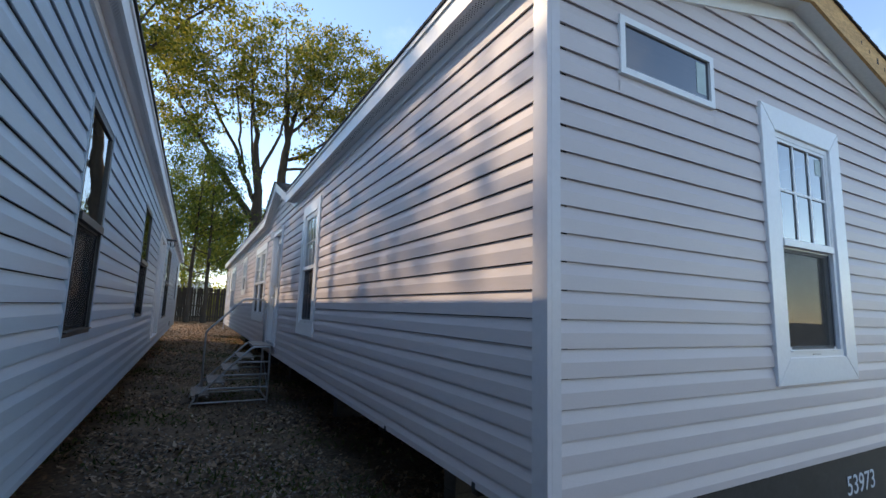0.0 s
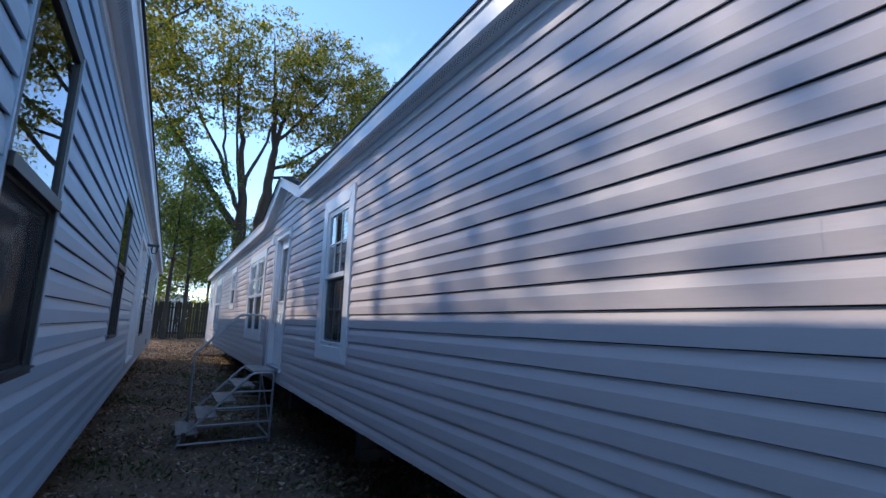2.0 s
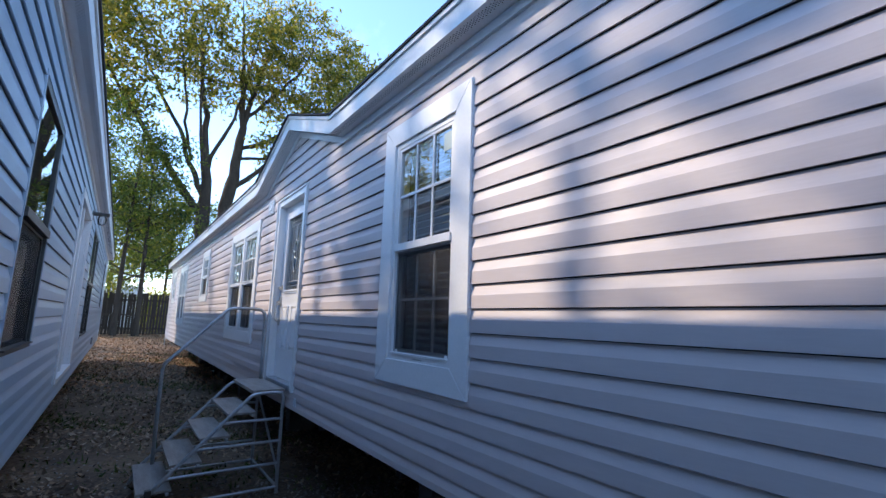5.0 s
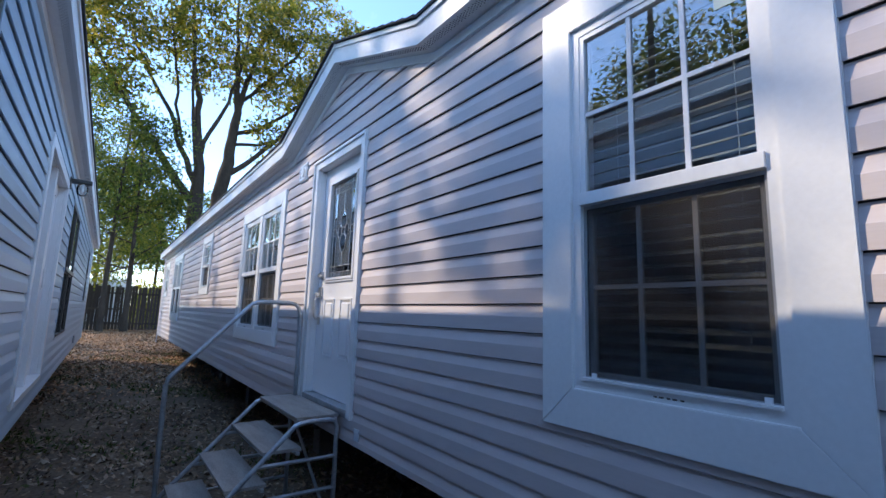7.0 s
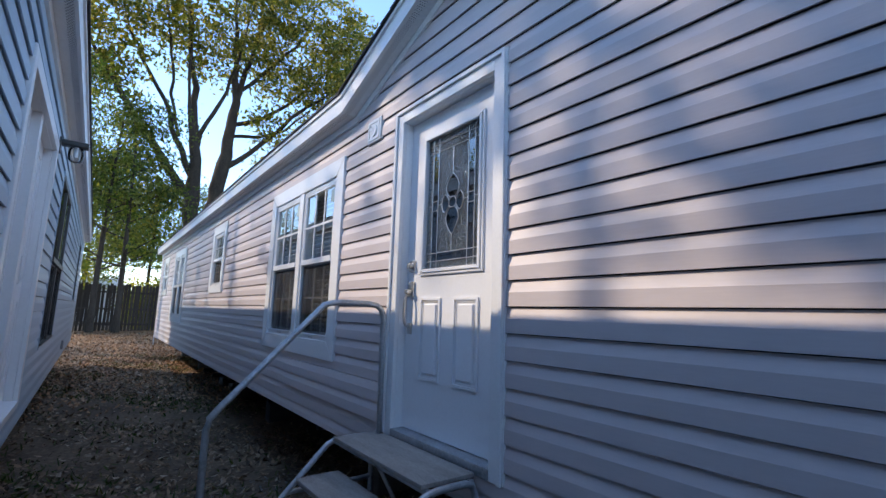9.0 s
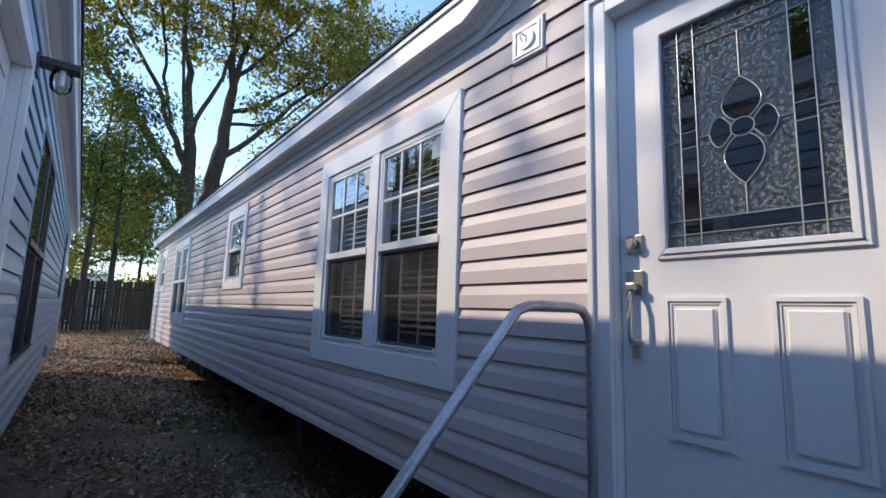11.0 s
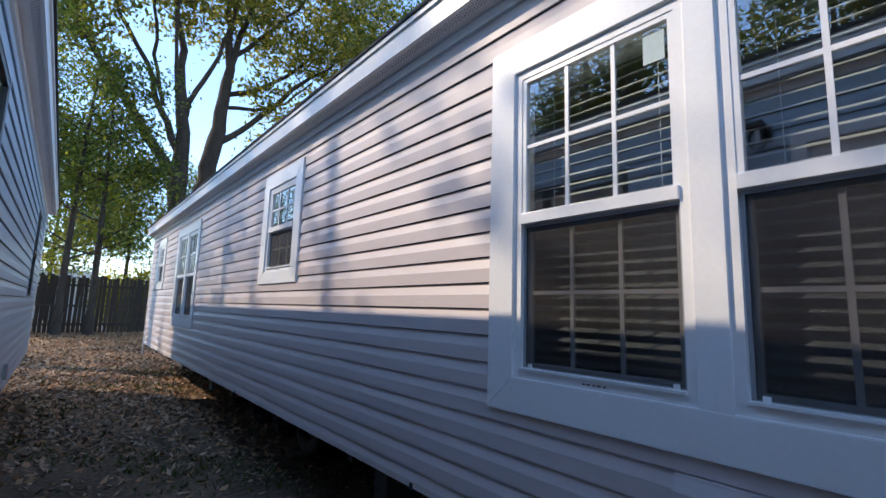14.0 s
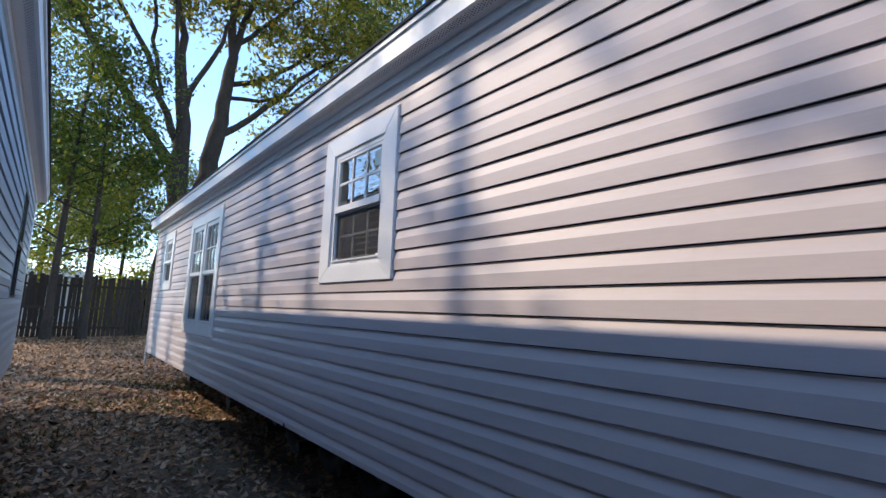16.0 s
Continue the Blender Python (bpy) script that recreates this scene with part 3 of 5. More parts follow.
# transom in the gable end
a, b, c, d = END_WINDOWS[0]
bm = bmesh.new()
picture_frame(bm, S, a, b, c, d, 0.036, -0.06, 0.03)
transom = part("transom_window", bm, WHITE, None, "low wide white framed transom window")
bm = bmesh.new()
sheet(bm, a + 0.03, b - 0.03, 0.016, c + 0.03, d - 0.03, S)
pane = part("pane", bm, TRANSOMGLASS, transom)
bm = bmesh.new()
box(bm, b - 0.15, b - 0.065, 0.017, 0.018, c + 0.07, d - 0.06, S)
part("pane_sticker", bm, STICKER, transom, "pale label stuck on the pane")
inset(transom, home)

# corner posts
for y0, y1, side in ((YN - 0.022, YN + 0.076, 1), (YF - 0.076, YF + 0.022, -1)):
    bm = bmesh.new()
    u = y0 if side > 0 else y1
    outer = 1.31
    prism(bm, [(outer, y0), (XR + 0.001, y0), (XR + 0.001, y1), (outer, y1)], Z0 - 0.005 - (0.25 if side < 0 else 0), ZS, UPWARD)
    prism(bm, [(XR + 0.002, y0), (XR + 0.053, y0), (XR + 0.053, y1 if side < 0 else YN - 0.001), (XR + 0.002, y1 if side < 0 else YN - 0.001)], Z0 - 0.005, ZS + 0.1, UPWARD)
    inset(part("corner_post", bm, POST), home)

# eaves: along the wall, up over the gable above the door and on
L0, R0 = GABLE_C - GABLE_W, GABLE_C + GABLE_W
eave(home, W, [(YN - 0.16, ZS, L0, ZS), (L0, ZS, GABLE_C, GABLE_Z), (GABLE_C, GABLE_Z, R0, ZS), (R0, ZS, YF + 0.16, ZS)], ZS)
# rakes of the gable end: white soffit and frieze, bare sheathing outside
for sgn in (-1, 1):
    u0, z0, u1, z1 = XC, RIDGE - 0.01, XC + sgn * (WIDE / 2 + 0.155), ZS - 0.05
    bm = bmesh.new()
    prism(bm, [(u0, z0 - 0.10), (u1, z1 - 0.10), (u1, z1), (u0, z0)], 0.0, 0.03, S)
    part("frieze_board", bm, WHITE, home)
    bm = bmesh.new()
    vs = [bm.verts.new(S(u, d, z + h)) for u, z in ((u0, z0), (u1, z1)) for d in (0.0, 0.14) for h in (0.0, 0.01)]
    for q in ((0, 2, 6, 4), (1, 5, 7, 3), (0, 4, 5, 1), (2, 3, 7, 6), (0, 1, 3, 2), (4, 6, 7, 5)):
        bm.faces.new([vs[k] for k in q])
    part("rake_soffit", bm, SOFFIT, home)
    bm = bmesh.new()
    prism(bm, [(u0, z0 - 0.02), (u1, z1 - 0.02), (u1, z1 + 0.19), (u0, z0 + 0.19)], 0.14, 0.16, S)
    rake = part("rake_board", bm, OSB, home, "bare orange wood rake board with stencilled marks")
    rr = random.Random(4)
    for k in range(9):
        t = 0.3 + 0.055 * k
        u, z = u0 + (u1 - u0) * t, z0 + (z1 - z0) * t + 0.09
        bm = bmesh.new()
        box(bm, u, u + rr.uniform(0.012, 0.034), 0.1605, 0.1615, z - rr.uniform(0.01, 0.03), z + rr.uniform(0.01, 0.03), S)
        part("stencil_mark", bm, STENCIL, rake)

DEEP = 0.16
ez, rz = ZS + DEEP, RIDGE + DEEP
for y0, y1, x in ((YN - 0.175, L0, XR - 0.18), (L0, R0, XR + 0.02), (R0, YF + 0.2, XR - 0.18)):
    z = ez + (rz - ez) * (x - XR + 0.18) / (XC - XR + 0.18)
    roof_slab(home, [(x, y0, z), (x, y1, z), (XC, y1, rz), (XC, y0, rz)])
roof_slab(home, [(XR + WIDE + 0.18, YN - 0.175, ez), (XR + WIDE + 0.18, YF + 0.2, ez), (XC, YF + 0.2, rz), (XC, YN - 0.175, rz)])
gz = GABLE_Z + DEEP
for sgn in (-1, 1):
    roof_slab(home, [(XR - 0.19, GABLE_C + sgn * GABLE_W, ez + 0.004), (XR + 0.35, GABLE_C + sgn * GABLE_W, ez + 0.10), (XR + 2.1, GABLE_C, gz + 0.004), (XR - 0.19, GABLE_C, gz + 0.004)])


# ---- the front door ----
def front_door():
    u0, u1, z0, z1 = DOOR
    door = thing("door", "white panelled front door with a leaded glass light", "", W((u0 + u1) / 2, 0, z0))
    inset(door, home)
    cw = 0.095
    for a, b, c, d in ((u0, u0 + cw, z0 - 0.02, z1), (u1 - cw, u1, z0 - 0.02, z1), (u0 + cw, u1 - cw, z1 - cw, z1)):
        bm = bmesh.new()
        box(bm, a, b, 0.0, 0.028, c, d, W, 0.004)
        part("casing_board", bm, WHITE, door)
    bm = bmesh.new()
    for a, b, c, d in ((u0 + 0.004, u0 + 0.03, z0 - 0.02, z1 - 0.004), (u1 - 0.03, u1 - 0.004, z0 - 0.02, z1 - 0.004), (u0 + 0.03, u1 - 0.03, z1 - 0.03, z1 - 0.004)):
        bm = bmesh.new()
        box(bm, a, b, 0.0285, 0.042, c, d, W, 0.004)
        part("casing_bead", bm, WHITE, door)
    for a, b, c, d in ((u0 + cw - 0.018, u0 + cw, z0, z1 - cw), (u1 - cw, u1 - cw + 0.018, z0, z1 - cw), (u0 + cw, u1 - cw, z1 - cw, z1 - cw + 0.018)):
        bm = bmesh.new()
        box(bm, a, b, -0.11, -0.001, c, d, W)
        part("jamb", bm, WHITE, door)
    bm = bmesh.new()
    box(bm, u0 + cw, u1 - cw, -0.10, 0.03, z0 - 0.02, z0 + 0.035, W, 0.005)
    part("threshold", bm, GALV, door, "pale metal threshold")
    a, b, c, d = u0 + cw, u1 - cw, z0 + 0.04, z1 - cw - 0.004
    g0, g1, h0, h1 = 8.755, 9.275, 2.02, 2.87
    bm = bmesh.new()
    wall_core(bm, Face("west", XR + 0.055), a + 0.003, b - 0.003, c, d, 0.044, [(g0 - 0.01, g1 + 0.01, h0 - 0.01, h1 + 0.01)])
    slab = part("door_slab", bm, DOORPAINT, door)
    D = Face("west", XR + 0.055)
    bm = bmesh.new()
    picture_frame(bm, D, g0 - 0.04, g1 + 0.04, h0 - 0.04, h1 + 0.04, 0.018, 0.0, 0.012)
    picture_frame(bm, D, g0 - 0.022, g1 + 0.022, h0 - 0.022, h1 + 0.022, 0.022, 0.0, 0.02)
    bmesh.ops.bevel(bm, geom=bm.edges[:], offset=0.003, segments=2, affect="EDGES")
    part("glass_frame", bm, DOORPAINT, door)
    bm = bmesh.new()
    sheet(bm, g0, g1, -0.010, h0, h1, D)
    pane = part("art_glass", bm, ARTGLASS, door, "rippled leaded glass")
    pane.visible_shadow = False
    # clear pieces: side strips and the flower
    w, h = g1 - g0, h1 - h0
    cu, cz = g0 + 0.5 * w, h0 + 0.47 * h

    def came(path, r=0.0024):
        bm = bmesh.new()
        tube(bm, [D(u, -0.006, z) for u, z in path], r, 6)
        part("came", bm, LEAD, door)

    s0, s1, s2, s3 = g0 + 0.11 * w, g0 + 0.22 * w, g1 - 0.22 * w, g1 - 0.11 * w
    def clear_piece(outline):
        bm = bmesh.new()
        q = bm.faces.new([bm.verts.new(D(u, -0.0075, z)) for u, z in outline])
        q.normal_update()
        if q.normal.x > 0:
            q.normal_flip()
        part("clear_glass", bm, CLEARPIECE, door)

    for p, q in ((s0, s1), (s2, s3)):
        clear_piece([(p, h0 + 0.115 * h), (q, h0 + 0.115 * h), (q, h1 - 0.115 * h), (p, h1 - 0.115 * h)])
    clear_piece([(s0, h0 + 0.055 * h), (s3, h0 + 0.055 * h), (s3, h0 + 0.113 * h), (s0, h0 + 0.113 * h)])
    for u in (s0, s1, s2, s3):
        came([(u, h0), (u, h1)])
    for z in (h0 + 0.055 * h, h0 + 0.115 * h, h1 - 0.055 * h, h1 - 0.115 * h):
        came([(g0, z), (g1, z)])
    came([(cu, h1 - 0.115 * h), (cu, cz + 0.215 * h)])
    came([(cu, cz - 0.235 * h), (cu, h0 + 0.115 * h)])
    pw, r0 = 0.088 * w, 0.045
    came([(cu + 0.036 * math.cos(t * math.tau / 20), cz + 0.033 * math.sin(t * math.tau / 20)) for t in range(21)])
    for sgn, reach in ((1, 0.215 * h), (-1, 0.235 * h)):
        for side in (-1, 1):
            pts = []
            for t in range(13):
                q = t / 12
                pts.append((cu + side * 0.050 * math.sin(math.pi * q ** 0.85) ** 0.9 * (1 if q < 1 else 0) + side * 0.018 * (1 - q), cz + sgn * (0.028 + (reach - 0.028) * q)))
            came(pts)
        half = [(0.050 * math.sin(math.pi * (t / 12) ** 0.85) ** 0.9 * (t < 12) + 0.018 * (1 - t / 12), cz + sgn * (0.028 + (reach - 0.028) * t / 12)) for t in range(13)]
        clear_piece([(cu + w0, z) for w0, z in half] + [(cu - w0, z) for w0, z in half[-2::-1]])
    clear_piece([(cu + 0.036 * math.cos(t * math.tau / 20), cz + 0.033 * math.sin(t * math.tau / 20)) for t in range(20)])
    for side in (-1, 1):
        rim = [(cu + side * (0.037 + 0.066 * t / 10), 0.014 + 0.042 * math.sin(math.pi * (t / 10) ** 1.2)) for t in range(10)]
        clear_piece([(u, cz + h) for u, h in rim] + [(cu + side * 0.105, cz)] + [(u, cz - h) for u, h in rim[::-1]])
        for sgn in (-1, 1):
            came([(cu + side * (0.03 + 0.075 * t / 10), cz + sgn * (0.014 + 0.042 * math.sin(math.pi * (t / 10) ** 1.2)) * (1 if t < 10 else 0)) for t in range(11)])
        came([(cu + side * 0.105, cz), (s1 if side < 0 else s2, cz)])
        e0, e1 = (g0, s1) if side < 0 else (s2, g1)
        for dz in (0.03, -0.03):
            came([(min(s0, s1) if side < 0 else s2, cz + dz), (s1 if side < 0 else s3, cz + dz)])
        came([(g0 if side < 0 else s3, cz), (s0 if side < 0 else g1, cz)])
    # raised panels
    for p0, p1 in ((8.748, 8.962), (9.088, 9.295)):
        q0, q1 = 1.345, 1.84
        bm = bmesh.new()
        picture_frame(bm, D, p0, p1, q0, q1, 0.014, 0.0, 0.011)
        bmesh.ops.remove_doubles(bm, verts=bm.verts, dist=1e-5)
        part("panel_moulding", bm, DOORPAINT, door)
        bm = bmesh.new()
        picture_frame(bm, D, p0 + 0.016, p1 - 0.016, q0 + 0.016, q1 - 0.016, 0.008, 0.0, 0.005)
        bmesh.ops.remove_doubles(bm, verts=bm.verts, dist=1e-5)
        part("panel_moulding", bm, DOORPAINT, door)
        bm = bmesh.new()
        prism(bm, [(p0 + 0.035, q0 + 0.035), (p1 - 0.035, q0 + 0.035), (p1 - 0.035, q1 - 0.035), (p0 + 0.035, q1 - 0.035)], -0.004, 0.012, D)
        bmesh.ops.bevel(bm, geom=bm.edges[:], offset=0.009, segments=1, affect="EDGES")
        part("raised_panel", bm, DOORPAINT, door)
    hu = b - 0.065
    bm = bmesh.new()
    box(bm, hu - 0.033, hu + 0.033, 0.0, 0.012, 2.015, 2.085, D, 0.003)
    bm2 = bmesh.new()
    disc(bm2, D, hu, 2.05, 0.021, 0.012, 0.036)
    disc(bm2, D, hu, 2.05, 0.013, 0.036, 0.041)
    bolt = part("deadbolt", bm, NICKEL, door, "brushed nickel square deadbolt")
    part("lock_cylinder", bm2, NICKEL, door)
    bm = bmesh.new()
    box(bm, hu - 0.033, hu + 0.033, 0.0, 0.016, 1.845, 1.945, D, 0.003)
    part("latch_plate", bm, NICKEL, door, "brushed nickel latch plate")
    bm = bmesh.new()
    box(bm, hu - 0.018, hu + 0.018, 0.016, 0.05, 1.868, 1.895, D, 0.004)
    part("thumb_latch", bm, NICKEL, door)
    bm = bmesh.new()
    box(bm, hu - 0.016, hu + 0.016, 0.0, 0.018, 1.61, 1.68, D, 0.003)
    part("foot_plate", bm, NICKEL, door)
    bm = bmesh.new()
    tube(bm, [D(hu, 0.014, 1.865), D(hu, 0.045, 1.855), D(hu, 0.055, 1.83), D(hu, 0.058, 1.76), D(hu, 0.055, 1.69), D(hu, 0.042, 1.665), D(hu, 0.012, 1.655)], 0.009, 8)
    part("pull_handle", bm, NICKEL, door, "curved nickel pull handle")
    for z in (1.25, 2.05, 2.85):
        bm = bmesh.new()
        tube(bm, [D(a + 0.002, 0.006, z - 0.045), D(a + 0.002, 0.006, z + 0.045)], 0.006, 8)
        part("hinge", bm, NICKEL, door)


front_door()
# closed vestibule behind the door
bm = bmesh.new()
box(bm, XR + 1.3, XR + 1.36, 8.1, 10.2, 0.98, ZS + 0.02)
inset(part("partition", bm, INTERIOR), home)

# lamp block beside the door, label and dark marks along the bottom
bm = bmesh.new()
box(bm, 9.80, 10.0, 0.0, 0.03, 3.035, 3.215, W, 0.004)
block = part("lamp_block", bm, WHITE, None, "square white vinyl mounting block for a lamp")
bm = bmesh.new()
picture_frame(bm, W, 9.815, 9.985, 3.05, 3.20, 0.016, 0.03, 0.036)
part("block_rim", bm, WHITE, block)
bm = bmesh.new()
disc(bm, W, 9.9, 3.125, 0.05, 0.03, 0.042)
part("round_cover", bm, WHITE, block)
bm = bmesh.new()
tube(bm, [W(9.9, 0.042, 3.14), W(9.905, 0.06, 3.15), W(9.915, 0.062, 3.13), W(9.91, 0.05, 3.11)], 0.004, 6)
part("wire", bm, WHITE, block)
inset(block, home)
bm = bmesh.new()
box(bm, 8.36, 8.43, 0.014, 0.022, 0.85, 0.93, W, 0.003)
sticker = part("outlet_cover", bm, CHALK, None, "small pale plastic outlet cover")
inset(sticker, home)
# dark boxes added on the bottom edge in place of small shaded holes
for y in (2.02, 3.22, 12.9, 16.2):
    bm = bmesh.new()
    box(bm, y, y + 0.03, 0.012, 0.02, 0.80, 0.835, W)
    inset(part("hole_mark", bm, HOLE), home)

# unseen panels along the far sides, added to darken the space underneath
bm = bmesh.new()
box(bm, XR + WIDE - 0.05, XR + WIDE - 0.02, YN, YF, -0.05, 0.80)
part("skirting", bm, GREIGE, home)
# steel under the home
for x in (XR + 0.95, XR + WIDE - 0.95):
    bm = bmesh.new()
    box(bm, x - 0.06, x + 0.06, YN + 0.1, YF - 0.1, 0.785, 0.80)
    box(bm, x - 0.006, x + 0.006, YN + 0.1, YF - 0.1, 0.545, 0.785)
    box(bm, x - 0.06, x + 0.06, YN + 0.1, YF - 0.1, 0.53, 0.545)
    inset(part("chassis_beam", bm, STEEL), home)
for k in range(16):
    y = YN + 0.7 + k * 1.45
    bm = bmesh.new()
    box(bm, XR + 0.1, XR + WIDE - 0.1, y - 0.03, y + 0.03, 0.70, 0.80)
    inset(part("outrigger", bm, STEEL), home)
bm = bmesh.new()
box(bm, XR + 0.01, XR + WIDE - 0.01, YN + 0.012, YN + 0.05, 0.42, 0.80)
header = part("header_beam", bm, STEEL, None, "black steel header beam with a stencilled number")
inset(header, home)


def wheel(x, y, z):
    ob = thing("wheel", "black trailer tyre on a steel rim", "", (x, y, z))
    inset(ob, home)
    bm = bmesh.new()
    pts = [(0.10, 0.20), (0.11, 0.30), (0.095, 0.345), (0.06, 0.36), (-0.06, 0.36), (-0.095, 0.345), (-0.11, 0.30), (-0.10, 0.20)]
    rings = [[bm.verts.new((a, r * math.cos(t * math.tau / 28), r * math.sin(t * math.tau / 28))) for a, r in pts] for t in range(28)]
    for i in range(28):
        for k in range(len(pts)):
            bm.faces.new((rings[i][k], rings[i][(k + 1) % 8], rings[(i + 1) % 28][(k + 1) % 8], rings[(i + 1) % 28][k]))
    bm.transform(Matrix.Translation((x, y, z)))
    part("tyre", bm, RUBBER, ob, smooth=True)
    bm = bmesh.new()
    F = Face("west", 0.0)
    disc(bm, F, 0, 0, 0.205, -0.05, 0.02, 24)
    disc(bm, F, 0, 0, 0.06, 0.02, 0.07, 16)
    bm.transform(Matrix.Translation((x, y, z)))
    part("rim", bm, STEEL, ob)


for y in (16.0, 16.85, 17.7):
    for x in (XR + 0.85, XR + WIDE - 0.85):
        wheel(x, y, 0.36 + float(ground_z(np.array(x), np.array(y))))
    bm = bmesh.new()
    tube(bm, [(XR + 0.4, y, 0.44), (XR + WIDE - 0.4, y, 0.44)], 0.04, 10)
    inset(part("axle", bm, STEEL), home)
for y in (3.6, 7.2, 11.0, 14.4, 20.4, 23.2):
    for x in (XR + 0.95, XR + WIDE - 0.95):
        g = float(ground_z(np.array(x), np.array(y)))
        bm = bmesh.new()
        n = 3
        for k in range(n):
            h = (0.53 - g + 0.02) / n
            box(bm, x - 0.2, x + 0.2, y - 0.1, y + 0.1, g - 0.02 + k * h, g - 0.02 + (k + 1) * h - 0.006)
        tagged(part("block_pier", bm, GRAVELBLOCK, None), "grey concrete block pier under the home", "pier", "piers under the homes")

# number on the header beam
curve = bpy.data.curves.new("number", "FONT")
curve.body, curve.size, curve.extrude = "53973", 0.175, 0.001
num = new("number_text", curve)
num.matrix_world = Matrix.Translation((3.93, YN + 0.009, 0.545)) @ Euler((radians(90), 0, 0)).to_matrix().to_4x4()
curve.materials.append(CHALK)
dg = bpy.context.evaluated_depsgraph_get()
nm = bpy.data.meshes.new_from_object(num.evaluated_get(dg))
nm.transform(num.matrix_world)
bpy.data.objects.remove(num)
number = new("number", nm)
hang(number, header)


# ---- the pale grey home ----
XL, LY0, LY1 = -0.65, -7.0, 22.0
LE, LN = Face("east", XL), Face("north", LY1)
pale = thing("mobile_home", "pale grey lap-sided mobile home with dark window frames", "house", (XL - WIDE / 2, LY0, 0))
L_WINDOWS = [(-3.2, -2.2, 1.47, 2.95, 1), (3.29, 4.07, 1.46, 2.90, 1), (6.83, 7.78, 1.48, 2.94, 1), (12.68, 14.38, 1.31, 3.02, 2), (19.2, 20.1, 1.8, 3.05, 1)]
L_DOOR = (9.78, 11.56, 1.0, 3.0)
l_holes = [w[:4] for w in L_WINDOWS] + [(L_DOOR[0] + 0.07, L_DOOR[1] - 0.07, L_DOOR[2] + 0.02, L_DOOR[3] - 0.07)]
bm = bmesh.new()
wall_core(bm, LE, LY0, LY1, Z0 + 0.02, ZS + 0.02, WALL_T, l_holes)
l_wall_east = part("wall_east", bm, LAPSHADE, pale)
bm = bmesh.new()
wall_core(bm, LN, XL - WIDE + WALL_T, XL - WALL_T, Z0 + 0.02, ZS + 0.02, WALL_T, [])
prism(bm, [(XL, ZS + 0.02), (XL - WIDE, ZS + 0.02), (XL - WIDE / 2, RIDGE)], -WALL_T, 0.0, LN)
l_wall_north = part("wall_north", bm, PALE, pale)
bm = bmesh.new()
LS = Face("south", LY0)
wall_core(bm, LS, XL - WIDE + WALL_T, XL - WALL_T, Z0 + 0.02, ZS + 0.02, WALL_T, [])
prism(bm, [(XL, ZS + 0.02), (XL - WIDE, ZS + 0.02), (XL - WIDE / 2, RIDGE)], -WALL_T, 0.0, LS)
part("wall_south", bm, PALE, pale)
bm = bmesh.new()
box(bm, XL - WIDE, XL - WIDE + WALL_T, LY0, LY1, Z0, ZS + 0.02)
part("wall_west", bm, PALE, pale)
bm = bmesh.new()
box(bm, XL - WIDE + 0.01, XL - 0.01, LY0 + 0.01, LY1 - 0.01, 0.80, 0.83)
part("belly_board", bm, BELLY, pale)
bm = bmesh.new()
box(bm, XL - WIDE + WALL_T, XL - WALL_T, LY0 + WALL_T, LY1 - WALL_T, 0.93, 0.98)
part("floor", bm, CARPET, pale)
# far-side panel out of view, added to keep light from under this home
bm = bmesh.new()
box(bm, XL - WIDE + 0.02, XL - WIDE + 0.05, LY0, LY1, -0.05, 0.80)
part("skirting", bm, PALE, pale)
bm = bmesh.new()
box(bm, XL - WIDE + WALL_T, XL - WALL_T, LY0 + WALL_T, LY1 - WALL_T, ZS + 0.03, ZS + 0.05)
part("ceiling", bm, INTERIOR, pale)
for a, b, c, d, n in L_WINDOWS:
    plain_window(pale, LE, a, b, c, d, n)
for y0, y1 in ((LY0 - 0.02, LY0 + 0.076), (LY1 - 0.076, LY1 + 0.022)):
    bm = bmesh.new()
    box(bm, XL - 0.05, XL + 0.023, y0, y1, Z0 - 0.01, ZS - 0.035, FLAT, 0.003)
    part("corner_post", bm, WHITE, pale)
eave(pale, LE, [(LY0 - 0.16, ZS, LY1 + 0.16, ZS)], ZS, over=0.12)
for x, r in ((XL + 0.17, XL - WIDE / 2), (XL - WIDE - 0.17, XL - WIDE / 2)):
    roof_slab(pale, [(x, LY0 - 0.2, ez), (x, LY1 + 0.2, ez), (r, LY1 + 0.2, rz), (r, LY0 - 0.2, rz)])
for x in (XL - 0.95, XL - WIDE + 0.95):
    bm = bmesh.new()
    box(bm, x - 0.06, x + 0.06, LY0 + 0.1, LY1 - 0.1, 0.53, 0.545)
    box(bm, x - 0.006, x + 0.006, LY0 + 0.1, LY1 - 0.1, 0.545, 0.785)
    box(bm, x - 0.06, x + 0.06, LY0 + 0.1, LY1 - 0.1, 0.785, 0.80)
    part("chassis_beam", bm, STEEL, pale)
for y in (-4, 0.5, 5, 9.5, 14, 18, 21.3):
    for x in (XL - 0.95, XL - WIDE + 0.95):
        g = float(ground_z(np.array(x), np.array(y)))
        bm = bmesh.new()
        for k in range(3):
            h = (0.55 - g) / 3
            box(bm, x - 0.2, x + 0.2, y - 0.1, y + 0.1, g - 0.02 + k * h, g - 0.02 + (k + 1) * h - 0.006)
        tagged(part("block_pier", bm, GRAVELBLOCK), "grey concrete block pier under the home", "pier", "piers under the homes")


